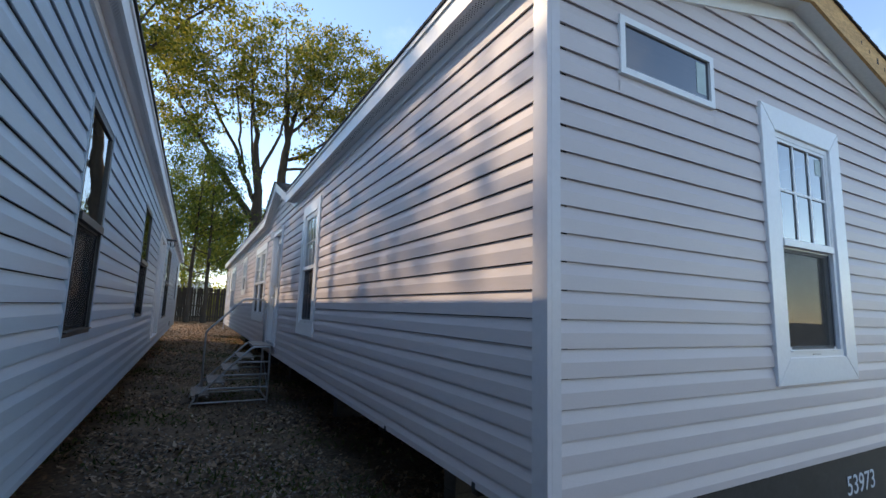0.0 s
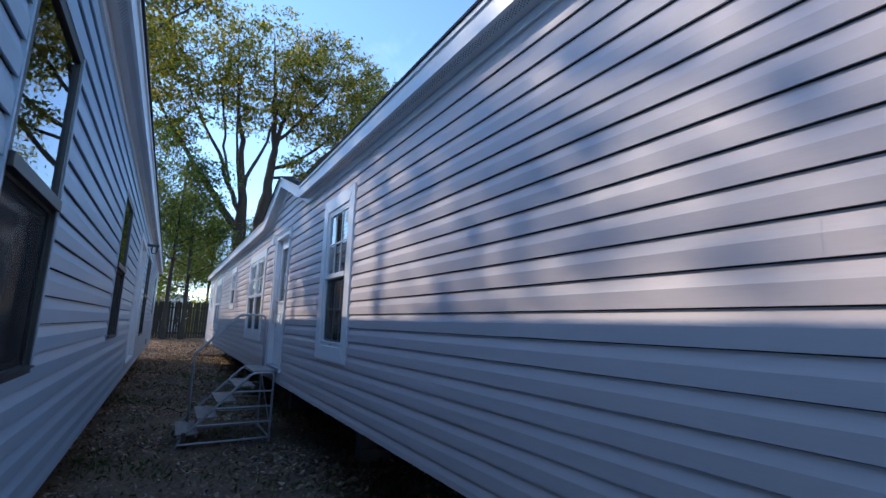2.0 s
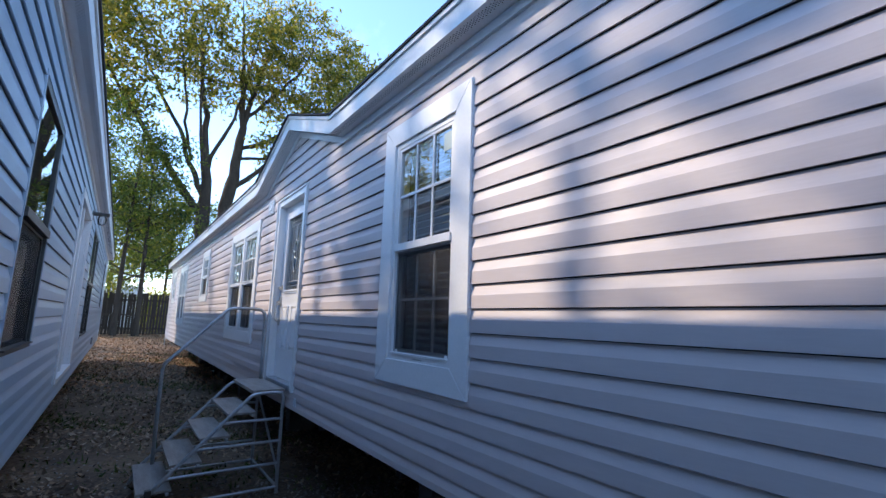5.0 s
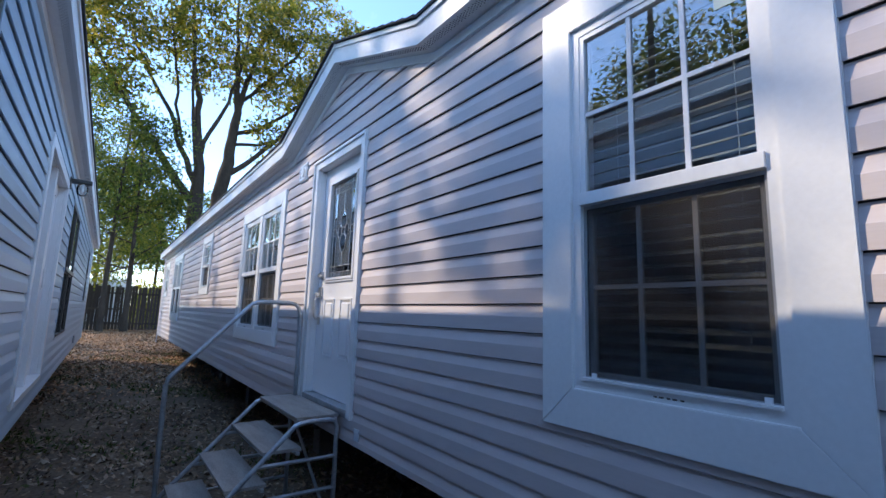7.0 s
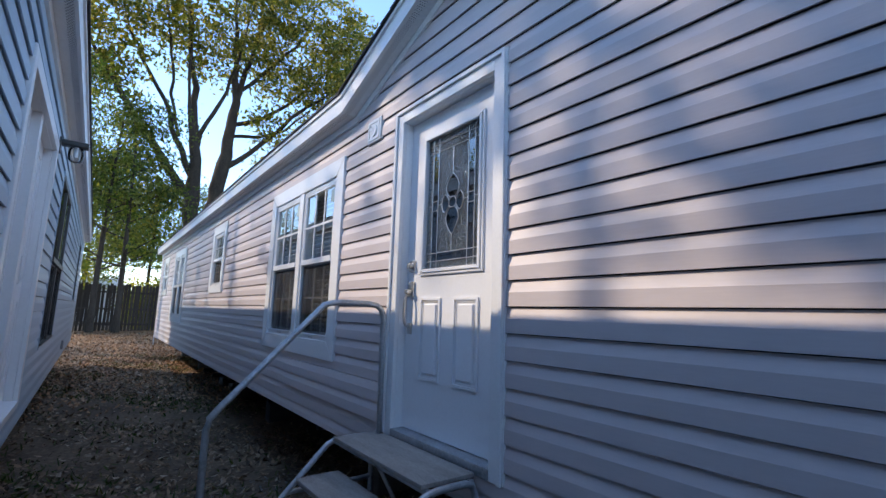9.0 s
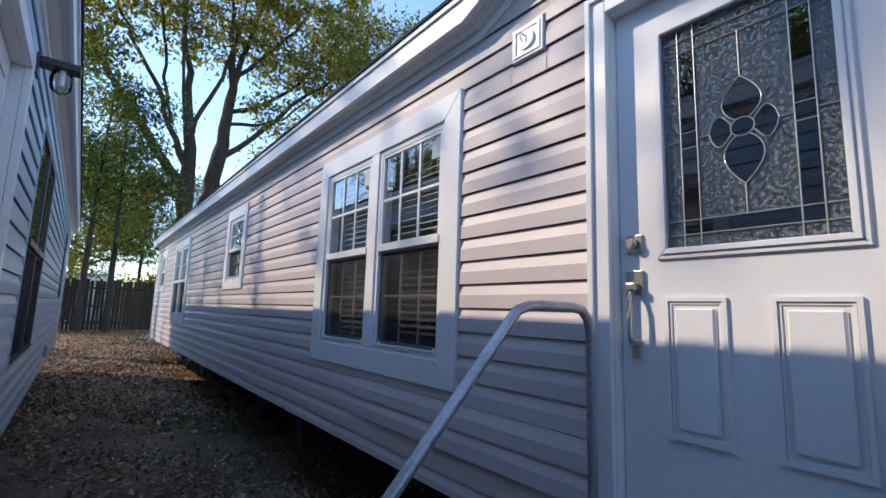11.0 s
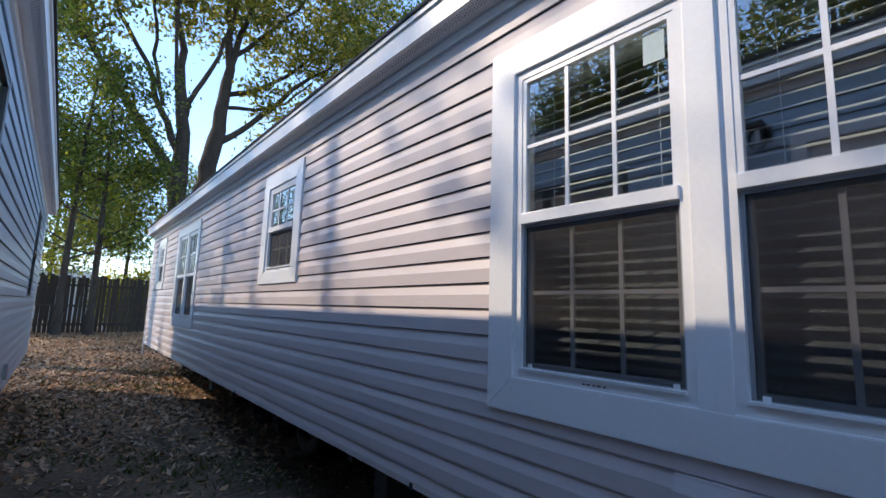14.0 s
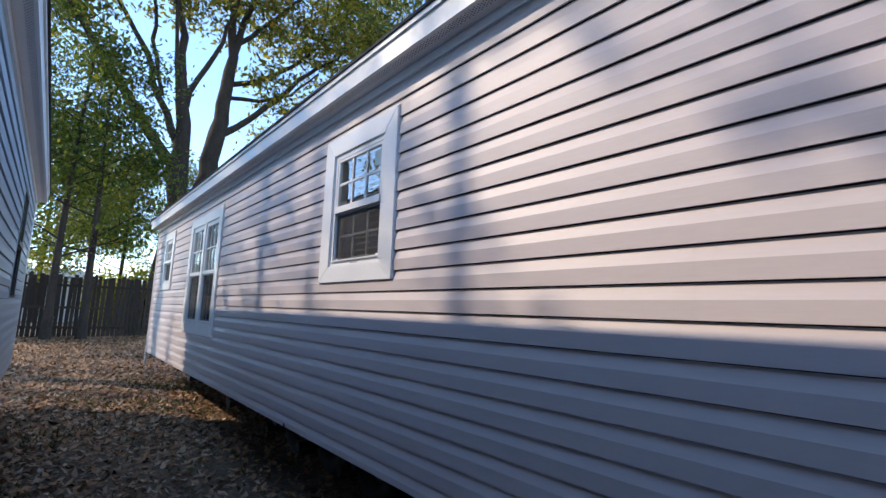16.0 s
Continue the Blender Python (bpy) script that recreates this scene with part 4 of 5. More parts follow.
def side_door():
    u0, u1, z0, z1 = L_DOOR
    door = thing("door", "white door with a tall glass sidelight", "", LE((u0 + u1) / 2, 0, z0))
    inset(door, pale)
    cw = 0.085
    bm = bmesh.new()
    for a, b, c, d in ((u0, u0 + cw, z0 - 0.02, z1), (u1 - cw, u1, z0 - 0.02, z1), (u0 + cw, u1 - cw, z1 - cw, z1)):
        bm = bmesh.new()
        box(bm, a, b, 0.0, 0.03, c, d, LE, 0.004)
        part("casing_board", bm, WHITE, door)
    bm = bmesh.new()
    for a, b, c, d in ((u0 + cw - 0.018, u0 + cw, z0, z1 - cw), (u1 - cw, u1 - cw + 0.018, z0, z1 - cw), (u0 + cw, u1 - cw, z1 - cw, z1 - cw + 0.018)):
        bm = bmesh.new()
        box(bm, a, b, -0.11, -0.001, c, d, LE)
        part("jamb", bm, WHITE, door)
    bm = bmesh.new()
    box(bm, 10.60, 10.70, -0.10, 0.0, z0, z1 - cw, LE, 0.003)
    part("mullion_post", bm, WHITE, door)
    bm = bmesh.new()
    picture_frame(bm, LE, u0 + cw, 10.60, z0 + 0.03, z1 - cw, 0.05, -0.08, -0.05)
    part("sidelight_frame", bm, WHITE, door)
    bm = bmesh.new()
    sheet(bm, u0 + cw + 0.04, 10.56, -0.065, z0 + 0.07, z1 - cw - 0.04, LE)
    part("sidelight_glass", bm, GLASS, door).visible_shadow = False
    bm = bmesh.new()
    box(bm, 10.703, u1 - cw - 0.003, -0.095, -0.05, z0 + 0.035, z1 - cw - 0.004, LE, 0.003)
    part("door_slab", bm, DOORPAINT, door)
    bm = bmesh.new()
    for q0, q1 in ((1.2, 1.75), (1.9, 2.8)):
        for p0, p1 in ((10.8, 11.02), (11.14, 11.36)):
            picture_frame(bm, LE, p0, p1, q0, q1, 0.015, -0.05, -0.042)
    part("panel_moulding", bm, DOORPAINT, door)
    bm = bmesh.new()
    box(bm, u0 + cw, u1 - cw, -0.1, 0.035, z0 - 0.02, z0 + 0.03, LE, 0.004)
    part("threshold", bm, WHITE, door)
    bm = bmesh.new()
    tube(bm, [LE(10.77, -0.05, 2.02), LE(10.77, 0.0, 2.02), LE(10.77, 0.005, 1.96), LE(10.77, 0.005, 1.88), LE(10.77, -0.005, 1.85), LE(10.77, -0.05, 1.85)], 0.009, 8)
    part("pull_handle", bm, WHITE, door)


side_door()


def wall_lamp(u, z):
    ob = thing("wall_lamp", "black wall lamp with a clear glass jar", "lamp", LE(u, 0.014, z))
    bm = bmesh.new()
    box(bm, u - 0.055, u + 0.055, 0.0, 0.03, z - 0.06, z + 0.06, LE, 0.004)
    part("back_plate", bm, DARKFRAME, ob)
    bm = bmesh.new()
    box(bm, u - 0.05, u + 0.05, 0.03, 0.21, z + 0.005, z + 0.045, LE, 0.008)
    part("lamp_cap", bm, DARKFRAME, ob)
    bm = bmesh.new()
    c = LE(u, 0.13, z)
    prof = [(0.035, 0.004), (0.05, -0.02), (0.055, -0.05), (0.05, -0.10), (0.035, -0.125), (0.0, -0.13)]
    rings = [[bm.verts.new(c + Vector((r * math.cos(t * math.tau / 20), r * math.sin(t * math.tau / 20), h))) for t in range(20)] for r, h in prof[:-1]]
    for s, e in zip(rings, rings[1:]):
        for t in range(20):
            bm.faces.new((s[t], s[(t + 1) % 20], e[(t + 1) % 20], e[t]))
    bm.faces.new(rings[-1])
    jar = part("glass_jar", bm, CLEARJAR, ob, "clear glass jar shade", True)
    jar.visible_shadow = False
    bm = bmesh.new()
    tube(bm, [c + Vector((0, 0, 0.004)), c + Vector((0, 0, -0.03)), c + Vector((0, 0, -0.085))], 0.014, 10)
    part("bulb", bm, WHITE, ob)


wall_lamp(11.71, 3.03)
bm = bmesh.new()
box(bm, 17.2, 17.32, 0.014, 0.05, 0.95, 1.1, LE, 0.006)
part("outlet_box", bm, SCREENFRAME, pale)


# ---- steps at the front door ----
def steps():
    ob = thing("entry_steps", "galvanised tube steps with grey plywood treads and one handrail", "steps", (0.7, 9.12, 0))
    y0, y1 = 8.62, 9.62
    levels = [(0.99, 0.98, 1.29), (0.79, 0.77, 1.03), (0.59, 0.55, 0.81), (0.39, 0.33, 0.59), (0.19, 0.10, 0.37)]
    for z, x0, x1 in levels:
        bm = bmesh.new()
        box(bm, x0, x1, y0 + 0.03, y1 - 0.03, z - 0.022, z, FLAT, 0.004)
        part("tread", bm, TREAD, ob)
        bm = bmesh.new()
        for x in (x0 + 0.03, x1 - 0.03):
            box(bm, x - 0.012, x + 0.012, y0 + 0.01, y1 - 0.01, z - 0.045, z - 0.0225, FLAT, 0.002)
        part("tread_bracket", bm, GALV, ob)
    for y in (y0, y1):
        bm = bmesh.new()
        tube(bm, [(0.09, y, 0.0), (0.12, y, 0.08), (0.16, y, 0.15)] + [(0.16 + 0.80 * t / 6, y, 0.15 + 0.79 * t / 6) for t in range(1, 7)] + [(1.0, y, 0.955), (1.06, y, 0.962), (1.21, y, 0.962), (1.25, y, 0.95), (1.268, y, 0.91), (1.27, y, 0.5), (1.27, y, 0.0)], 0.017, 10)
        part("side_rail", bm, GALV, ob)
        for z in (0.07, 0.29, 0.50, 0.71):
            bm = bmesh.new()
            xa = 0.14 + (z - 0.12) * 1.0 if z > 0.1 else 0.13
            tube(bm, [(xa, y, z), (1.27, y, z)], 0.0135, 8)
            part("side_bar", bm, GALV, ob)
    bm = bmesh.new()
    tube(bm, [(1.27, y0, 0.07), (1.27, y1, 0.07)], 0.0135, 8)
    part("cross_bar", bm, GALV, ob)
    bm = bmesh.new()
    tube(bm, [(1.27, y0, 0.2), (1.27, y1, 0.85)], 0.012, 8)
    part("cross_bar", bm, GALV, ob)
    y = 9.524
    path = [(0.27, y, 0.17), (0.262, y, 0.7), (0.26, y, 1.13), (0.272, y, 1.18), (0.31, y, 1.225)]
    path += [(0.31 + 0.50 * t / 4, y, 1.225 + 0.52 * t / 4) for t in range(1, 5)]
    path += [(0.84, y, 1.775), (0.89, y, 1.79), (0.95, y, 1.795), (1.14, y, 1.795), (1.20, y, 1.785), (1.235, y, 1.755), (1.25, y, 1.70), (1.255, y, 1.3), (1.262, y, 0.97)]
    bm = bmesh.new()
    tube(bm, path, 0.0185, 10)
    part("handrail", bm, GALV, ob, "bent galvanised handrail tube", True)
    bm = bmesh.new()
    box(bm, 0.165, 0.215, y0 - 0.025, y0 + 0.025, 0.1, 0.22, FLAT, 0.004)
    part("clamp", bm, DARKFRAME, ob)


steps()


# ---- fence ----
def fence(y=34.0, x0=-13.0, x1=17.0):
    ob = thing("fence", "weathered dark brown wooden privacy fence", "fence", (2, y, 0.4))
    rr = random.Random(8)
    n = int((x1 - x0) / 0.142)
    base = []
    for k in range(3):
        bm = bmesh.new()
        h = (2.24, 2.28, 2.22)[k]
        prism(bm, [(-0.060, 0.0), (0.060, 0.0), (0.060, h - 0.03), (0.04, h), (-0.04, h), (-0.060, h - 0.03)], 0.0, 0.018, Face("north", 0.0))
        base.append(part("board", bm, FENCEWOOD))
    for i in range(n):
        x = x0 + 0.142 * i
        k = rr.randrange(3)
        o = new("board", base[k].data)
        hang(o, ob)
        o.location = (x, y + rr.uniform(-0.006, 0.006), 0.47 + rr.uniform(-0.03, 0.03))
        o.rotation_euler = (0, radians(rr.uniform(-0.9, 0.9)), radians(rr.uniform(-4, 4)))
    for b in base:
        bpy.data.objects.remove(b)
    for z in (0.78, 1.5, 2.3):
        bm = bmesh.new()
        box(bm, x0, x1, y - 0.06, y - 0.022, z, z + 0.09)
        part("rail", bm, FENCEWOOD, ob)
    for i in range(13):
        x = x0 + 2.44 * i
        bm = bmesh.new()
        box(bm, x - 0.045, x + 0.045, y + 0.03, y + 0.12, 0.3, 2.66)
        part("post", bm, FENCEWOOD, ob)


fence()


# ---- trees ----
def grow(rng, lines, tips, p, d, length, r, level, deepest, droop=0.0, kids=(3, 5), spread=0.8):
    n = max(3, int(length / 0.8))
    pts, rad = [p.copy()], [r]
    for i in range(n):
        d = (d + Vector((rng.gauss(0, 0.12), rng.gauss(0, 0.12), rng.gauss(0.02, 0.08) - droop))).normalized()
        p = p + d * (length / n)
        pts.append(p.copy())
        rad.append(r * (1 - 0.72 * (i + 1) / n))
    lines.append((pts, rad, level))
    if level >= deepest - 1:
        tips += pts[1:]
    if level < deepest:
        for k in range(rng.randint(*kids)):
            t = rng.uniform(0.25, 1.0)
            i = min(n - 1, int(t * n))
            q = pts[i].lerp(pts[i + 1], t * n - i if i < n else 1)
            side = Vector((rng.gauss(0, 1), rng.gauss(0, 1), rng.gauss(0.15, 0.6)))
            nd = (d + spread * side.normalized() * 1.3).normalized()
            grow(rng, lines, tips, q, nd, length * rng.uniform(0.45, 0.72), rad[i] * 0.55, level + 1, deepest, droop, kids, spread)


def leaf_cloud(tips, count, spread, size, seed):
    rs = np.random.RandomState(seed)
    t = np.array([tuple(p) for p in tips])
    c = t[rs.randint(0, len(t), count)] + rs.normal(0, spread, (count, 3)) * (1, 1, 0.75)
    return leaf_quads(c, size, rs)


def leaf_quads(c, size, rs):
    """A small folded leaf at each of the places c."""
    count = len(c)
    a = rs.normal(0, 1, (count, 3))
    a /= np.linalg.norm(a, axis=1)[:, None]
    b = np.cross(a, rs.normal(0, 1, (count, 3)))
    b /= np.linalg.norm(b, axis=1)[:, None]
    n = np.cross(a, b)
    s = size * rs.uniform(0.55, 1.35, (count, 1))
    v = np.stack([c - a * s, c + b * s * 0.42 + n * s * 0.12, c + a * s, c - b * s * 0.42 + n * s * 0.12], 1).reshape(-1, 3)
    return v


def quads(name, verts, mat, parent=None, label=""):
    me = bpy.data.meshes.new(name)
    n = len(verts) // 4
    me.vertices.add(len(verts))
    me.vertices.foreach_set("co", np.asarray(verts, dtype=np.float32).ravel())
    me.loops.add(4 * n)
    me.loops.foreach_set("vertex_index", np.arange(4 * n, dtype=np.int32))
    me.polygons.add(n)
    me.polygons.foreach_set("loop_start", np.arange(0, 4 * n, 4, dtype=np.int32))
    me.update()
    me.materials.append(mat)
    ob = new(name, me)
    if parent:
        hang(ob, parent)
    return tagged(ob, label) if label else ob


def wood(lines, parent, sides=(12, 8, 6, 4, 4, 3)):
    verts, faces = [], []
    for pts, rad, level in lines:
        k = sides[min(level, 5)]
        ref = Vector((0.3, 0.5, 0.1))
        first = len(verts)
        for i, p in enumerate(pts):
            t = (pts[min(i + 1, len(pts) - 1)] - pts[max(i - 1, 0)]).normalized()
            a = t.cross(ref).normalized()
            b = t.cross(a)
            for j in range(k):
                q = rad[i] * (1 + 0.07 * math.sin(3 * j + 1.7 * i))
                verts.append(p + q * (math.cos(j * math.tau / k) * a + math.sin(j * math.tau / k) * b))
        for i in range(len(pts) - 1):
            for j in range(k):
                s = first + i * k
                faces.append((s + j, s + (j + 1) % k, s + k + (j + 1) % k, s + k + j))
    ob = raw("trunk", verts, faces, BARK, parent)
    ob.data.polygons.foreach_set("use_smooth", [True] * len(faces))


def tree(label, base, leaders, leaf_mat, leaves, size, seed, trunk=None, deepest=3, spread=0.42, kids=(3, 5), limbs=(), droop=0.0, group=""):
    """trunk: points and radii from the ground to the fork; leaders: (start index or point, direction, length, radius)."""
    rng = random.Random(seed)
    ob = thing("tree", label, "tree", base, group)
    lines, tips = [], []
    if trunk:
        for pts, rads in trunk:
            lines.append(([Vector(p) for p in pts], list(rads), 0))
    for p, d, length, r, lev in leaders:
        grow(rng, lines, tips, Vector(p), Vector(d).normalized(), length, r, lev, deepest, droop, kids)
    wood(lines, ob)
    quads("crown", leaf_cloud(tips, leaves, spread, size, seed), leaf_mat, ob)
    return ob


def lobed_tree(label, base, limbs, lobes, leaf_mat, size, seed, clump_leaves=150):
    """A broad tree: limbs are bent lines of (x, y, z, radius); the crown is many leaf clumps that fill
    ellipsoid lobes (x, y, z, rx, ry, rz, clumps), each held by a twig from the nearest limb."""
    rng = random.Random(seed)
    rs = np.random.RandomState(seed)
    ob = thing("tree", label, "tree", base)
    lines, knots = [], []
    for limb in limbs:
        pts, rad = [], []
        for p, q in zip(limb, limb[1:]):
            n = max(2, int((Vector(q[:3]) - Vector(p[:3])).length / 0.7))
            for i in range(n):
                t = i / n
                w = Vector(p[:3]).lerp(Vector(q[:3]), t)
                pts.append(w + Vector((rng.gauss(0, 0.05), rng.gauss(0, 0.05), 0)))
                rad.append(p[3] + (q[3] - p[3]) * t)
        pts.append(Vector(limb[-1][:3]))
        rad.append(limb[-1][3])
        lines.append((pts, rad, 0 if rad[0] > 0.3 else 1))
        knots += [(p, r) for p, r in zip(pts, rad) if p.z > 8.0]
    kp = np.array([tuple(p) for p, r in knots])
    centres, radii = [], []
    for x, y, z, rx, ry, rz, count in lobes:
        for k in range(count):
            d = rs.normal(0, 1, 3)
            d *= rs.uniform(0.12, 1.0) ** 0.42 / np.linalg.norm(d)
            c = np.array([x + d[0] * rx, y + d[1] * ry, z + d[2] * rz])
            centres.append(c)
            radii.append(rs.uniform(0.24, 0.46))
    order = sorted(range(len(centres)), key=lambda i: float(np.min(np.sum((kp - centres[i]) ** 2, 1))))
    for i in order:
        c = centres[i]
        dist = np.sum((kp - c) ** 2, 1) + 2.5 * np.maximum(0, kp[:, 2] - c[2]) ** 2
        j = int(np.argmin(dist))
        p, q = Vector(kp[j]), Vector(c)
        if (q - p).length > 0.5:
            r = min(knots[j][1] * 0.6, 0.018 + 0.014 * (q - p).length)
            sag = Vector((rng.gauss(0, 0.12), rng.gauss(0, 0.12), 0.12)) * (q - p).length
            pts = [p, p.lerp(q, 0.33) + sag * 0.8, p.lerp(q, 0.68) + sag, q]
            rad = [r, r * 0.75, r * 0.5, 0.008]
            lines.append((pts, rad, 3))
            for w, rr in zip(pts[1:3], rad[1:3]):
                knots.append((w, rr))
            kp = np.vstack([kp, [tuple(w) for w in pts[1:3]]])
    wood(lines, ob)
    n = len(centres)
    pick = np.repeat(np.arange(n), clump_leaves)
    c = np.array(centres)[pick] + rs.normal(0, 1, (len(pick), 3)) * np.array(radii)[pick][:, None] * (1.15, 1.15, 0.6)
    quads("crown", leaf_quads(c, size, rs), leaf_mat, ob)
    return ob


# the big oak beyond the fence
lobed_tree("tall oak with forked grey trunks and yellowing green leaves", (3.6, 36.5, 0.45), [
    [(3.4, 36.5, 0.3, 0.62), (3.5, 36.4, 3.5, 0.5), (3.58, 36.3, 6.4, 0.46), (3.55, 36.3, 9.3, 0.36), (3.46, 36.3, 11.3, 0.27), (3.16, 36.4, 13.9, 0.19), (2.74, 36.5, 16.4, 0.14), (2.3, 36.6, 20.0, 0.08), (2.1, 36.8, 23.0, 0.03)],
    [(4.0, 36.4, 0.3, 0.58), (4.35, 36.3, 4.5, 0.52), (4.75, 36.2, 8.0, 0.45), (4.95, 36.2, 10.2, 0.38), (5.2, 36.2, 12.6, 0.30), (5.35, 36.2, 14.5, 0.24), (5.1, 36.3, 17.6, 0.14), (4.8, 36.4, 21.5, 0.07), (4.6, 36.4, 24.0, 0.03)],
    [(3.35, 36.2, 8.0, 0.27), (2.05, 36.1, 9.7, 0.24), (1.03, 36.0, 11.1, 0.2), (-0.05, 35.9, 12.6, 0.16), (-1.2, 35.8, 14.2, 0.11), (-2.8, 35.6, 16.8, 0.06), (-4.4, 35.5, 19.5, 0.03)],
    [(3.4, 36.5, 9.2, 0.2), (2.5, 36.7, 11.5, 0.16), (1.76, 36.8, 13.5, 0.13), (0.7, 37.0, 15.2, 0.1), (-0.6, 37.2, 18.0, 0.06), (-1.2, 37.2, 21.0, 0.03)],
    [(2.5, 36.7, 11.6, 0.1), (2.0, 36.4, 14.0, 0.09), (1.6, 36.0, 17.0, 0.07), (0.9, 35.8, 20.5, 0.03)],
    [(3.5, 36.3, 11.2, 0.15), (3.9, 36.0, 12.6, 0.13), (4.7, 35.8, 14.8, 0.1), (5.2, 35.2, 17.5, 0.07), (5.6, 34.8, 20.5, 0.03)],
    [(3.5, 36.2, 10.4, 0.12), (2.9, 35.6, 12.2, 0.1), (2.6, 34.9, 14.5, 0.08), (2.4, 34.2, 17.5, 0.04)],
    [(5.35, 36.2, 14.4, 0.2), (5.75, 36.1, 16.5, 0.16), (6.1, 36.0, 18.3, 0.12), (6.9, 36.0, 21.5, 0.07), (7.4, 36.0, 24.0, 0.03)],
    [(4.95, 36.2, 10.0, 0.2), (5.7, 36.0, 10.7, 0.17), (6.95, 35.9, 11.9, 0.15), (8.65, 35.7, 14.2, 0.12), (10.6, 35.5, 16.2, 0.08), (13.0, 35.4, 18.6, 0.04)],
    [(5.2, 36.2, 12.2, 0.11), (6.9, 36.3, 12.6, 0.1), (8.6, 36.5, 13.6, 0.07), (10.2, 36.7, 15.6, 0.04)],
    [(5.25, 36.3, 12.9, 0.15), (6.8, 36.6, 13.8, 0.13), (9.0, 36.9, 15.8, 0.1), (11.0, 37.1, 18.6, 0.06), (12.6, 37.2, 21.0, 0.03)],
    [(5.5, 36.2, 15.2, 0.14), (7.2, 36.0, 17.2, 0.11), (9.0, 35.8, 20.0, 0.07), (10.0, 35.6, 23.0, 0.03)],
], [
    (4.6, 36.4, 20.6, 5.2, 4.6, 4.9, 170), (9.3, 36.1, 20.3, 4.4, 4.2, 4.4, 150), (12.6, 36.0, 20.6, 2.6, 2.8, 2.3, 60),
    (0.2, 36.2, 19.4, 4.4, 4.2, 4.2, 125), (-3.6, 35.8, 18.8, 3.4, 3.6, 4.6, 95), (3.2, 35.2, 16.6, 4.6, 2.6, 2.0, 26),
    (9.0, 35.8, 16.2, 2.6, 2.6, 1.9, 40), (-1.6, 35.6, 13.8, 2.2, 2.0, 1.4, 26), (7.2, 35.8, 13.2, 2.0, 1.6, 1.0, 14)],
    OAKLEAF, 0.15, 11, 52)
# its neighbour, whose boughs hang over the far end of the pale grey home
lobed_tree("tall tree with spreading boughs behind the pale grey home", (-6.4, 30.4, 0.4), [
    [(-6.4, 30.4, 0.3, 0.34), (-6.4, 30.3, 6, 0.27), (-6.1, 30.2, 11, 0.2), (-5.4, 30.0, 15, 0.13), (-4.8, 30.0, 19, 0.06), (-4.6, 30.0, 21, 0.03)],
    [(-5.9, 30.2, 12.4, 0.13), (-4.4, 30.0, 15.0, 0.11), (-2.6, 29.8, 17.6, 0.08), (-0.8, 29.6, 19.8, 0.05), (0.8, 29.5, 21.0, 0.02)],
    [(-5.6, 30.1, 14.4, 0.1), (-4.2, 29.6, 17.4, 0.07), (-3.0, 29.4, 20.0, 0.03)],
], [(-4.2, 30.0, 18.6, 2.9, 2.6, 2.8, 80), (-0.9, 29.6, 20.5, 2.2, 1.8, 1.2, 34), (-2.8, 29.8, 16.6, 1.4, 1.4, 0.9, 12)], OAKLEAF, 0.16, 12, 40)


def slim_tree(label, x, y, h, seed, mat, leaves, r=0.17, low=3.5, size=0.11, reach=0.3, spread=0.34):
    rng = random.Random(seed)
    g = float(ground_z(np.array(x), np.array(y)))
    lean = (rng.uniform(-0.25, 0.25), rng.uniform(-0.3, 0.3))
    pts = [(x + lean[0] * t * t, y + lean[1] * t * t, g - 0.05 + h * t) for t in [i / 8 for i in range(9)]]
    rad = [r * (1.25 if i == 0 else 1 - 0.1 * i) for i in range(9)]
    leaders = []
    for k in range(15):
        t = (low + (h - low) * (k + rng.random()) / 15) / h
        a = rng.uniform(0, math.tau)
        leaders.append(((x + lean[0] * t * t, y + lean[1] * t * t, g + h * t), (math.cos(a), math.sin(a), rng.uniform(0.1, 0.7)), h * reach * (1.15 - 0.65 * t), r * 0.32 * (1.1 - t * 0.7), 1))
    return tree(label, (x, y, g), leaders, mat, leaves, size, seed, trunk=[(pts, rad)], deepest=3, spread=spread, kids=(2, 4), group="trees round the lot")


slim_tree("slim tree with dark bark in front of the fence", 0.66, 33.2, 10, 21, DEEPLEAF, 6500, 0.145, 2.8, 0.10, 0.27, 0.4)
slim_tree("slim tree with dark bark in front of the fence", -0.31, 32.9, 11, 22, DEEPLEAF, 7500, 0.135, 2.8, 0.10, 0.27, 0.4)
slim_tree("slender green tree behind the fence", 2.3, 41.5, 9, 23, BUSHLEAF, 16000, 0.12, 2.0, 0.09, 0.3, 0.5)
slim_tree("slender green tree behind the fence", -3.2, 39.0, 14, 24, DEEPLEAF, 20000, 0.18, 2.6, 0.09, 0.3, 0.5)
slim_tree("slender green tree behind the fence", 6.5, 42.0, 9, 25, DEEPLEAF, 11000, 0.14, 2.0, 0.09, 0.3, 0.5)
slim_tree("slender green tree behind the fence", -1.0, 48.0, 12, 26, DEEPLEAF, 24000, 0.14, 1.8, 0.10, 0.3, 0.5)
slim_tree("broad tree behind the pale grey home", -9.5, 17.35, 21, 31, OAKLEAF, 2600, 0.12, 14.3, 0.13, 0.10, 0.26)
slim_tree("broad tree behind the pale grey home", -9.3, 18.6, 20, 38, OAKLEAF, 8500, 0.11, 12.35, 0.13, 0.085, 0.32)
slim_tree("broad tree behind the pale grey home", -9.4, 15.8, 20, 41, OAKLEAF, 5500, 0.11, 12.6, 0.13, 0.09, 0.34)
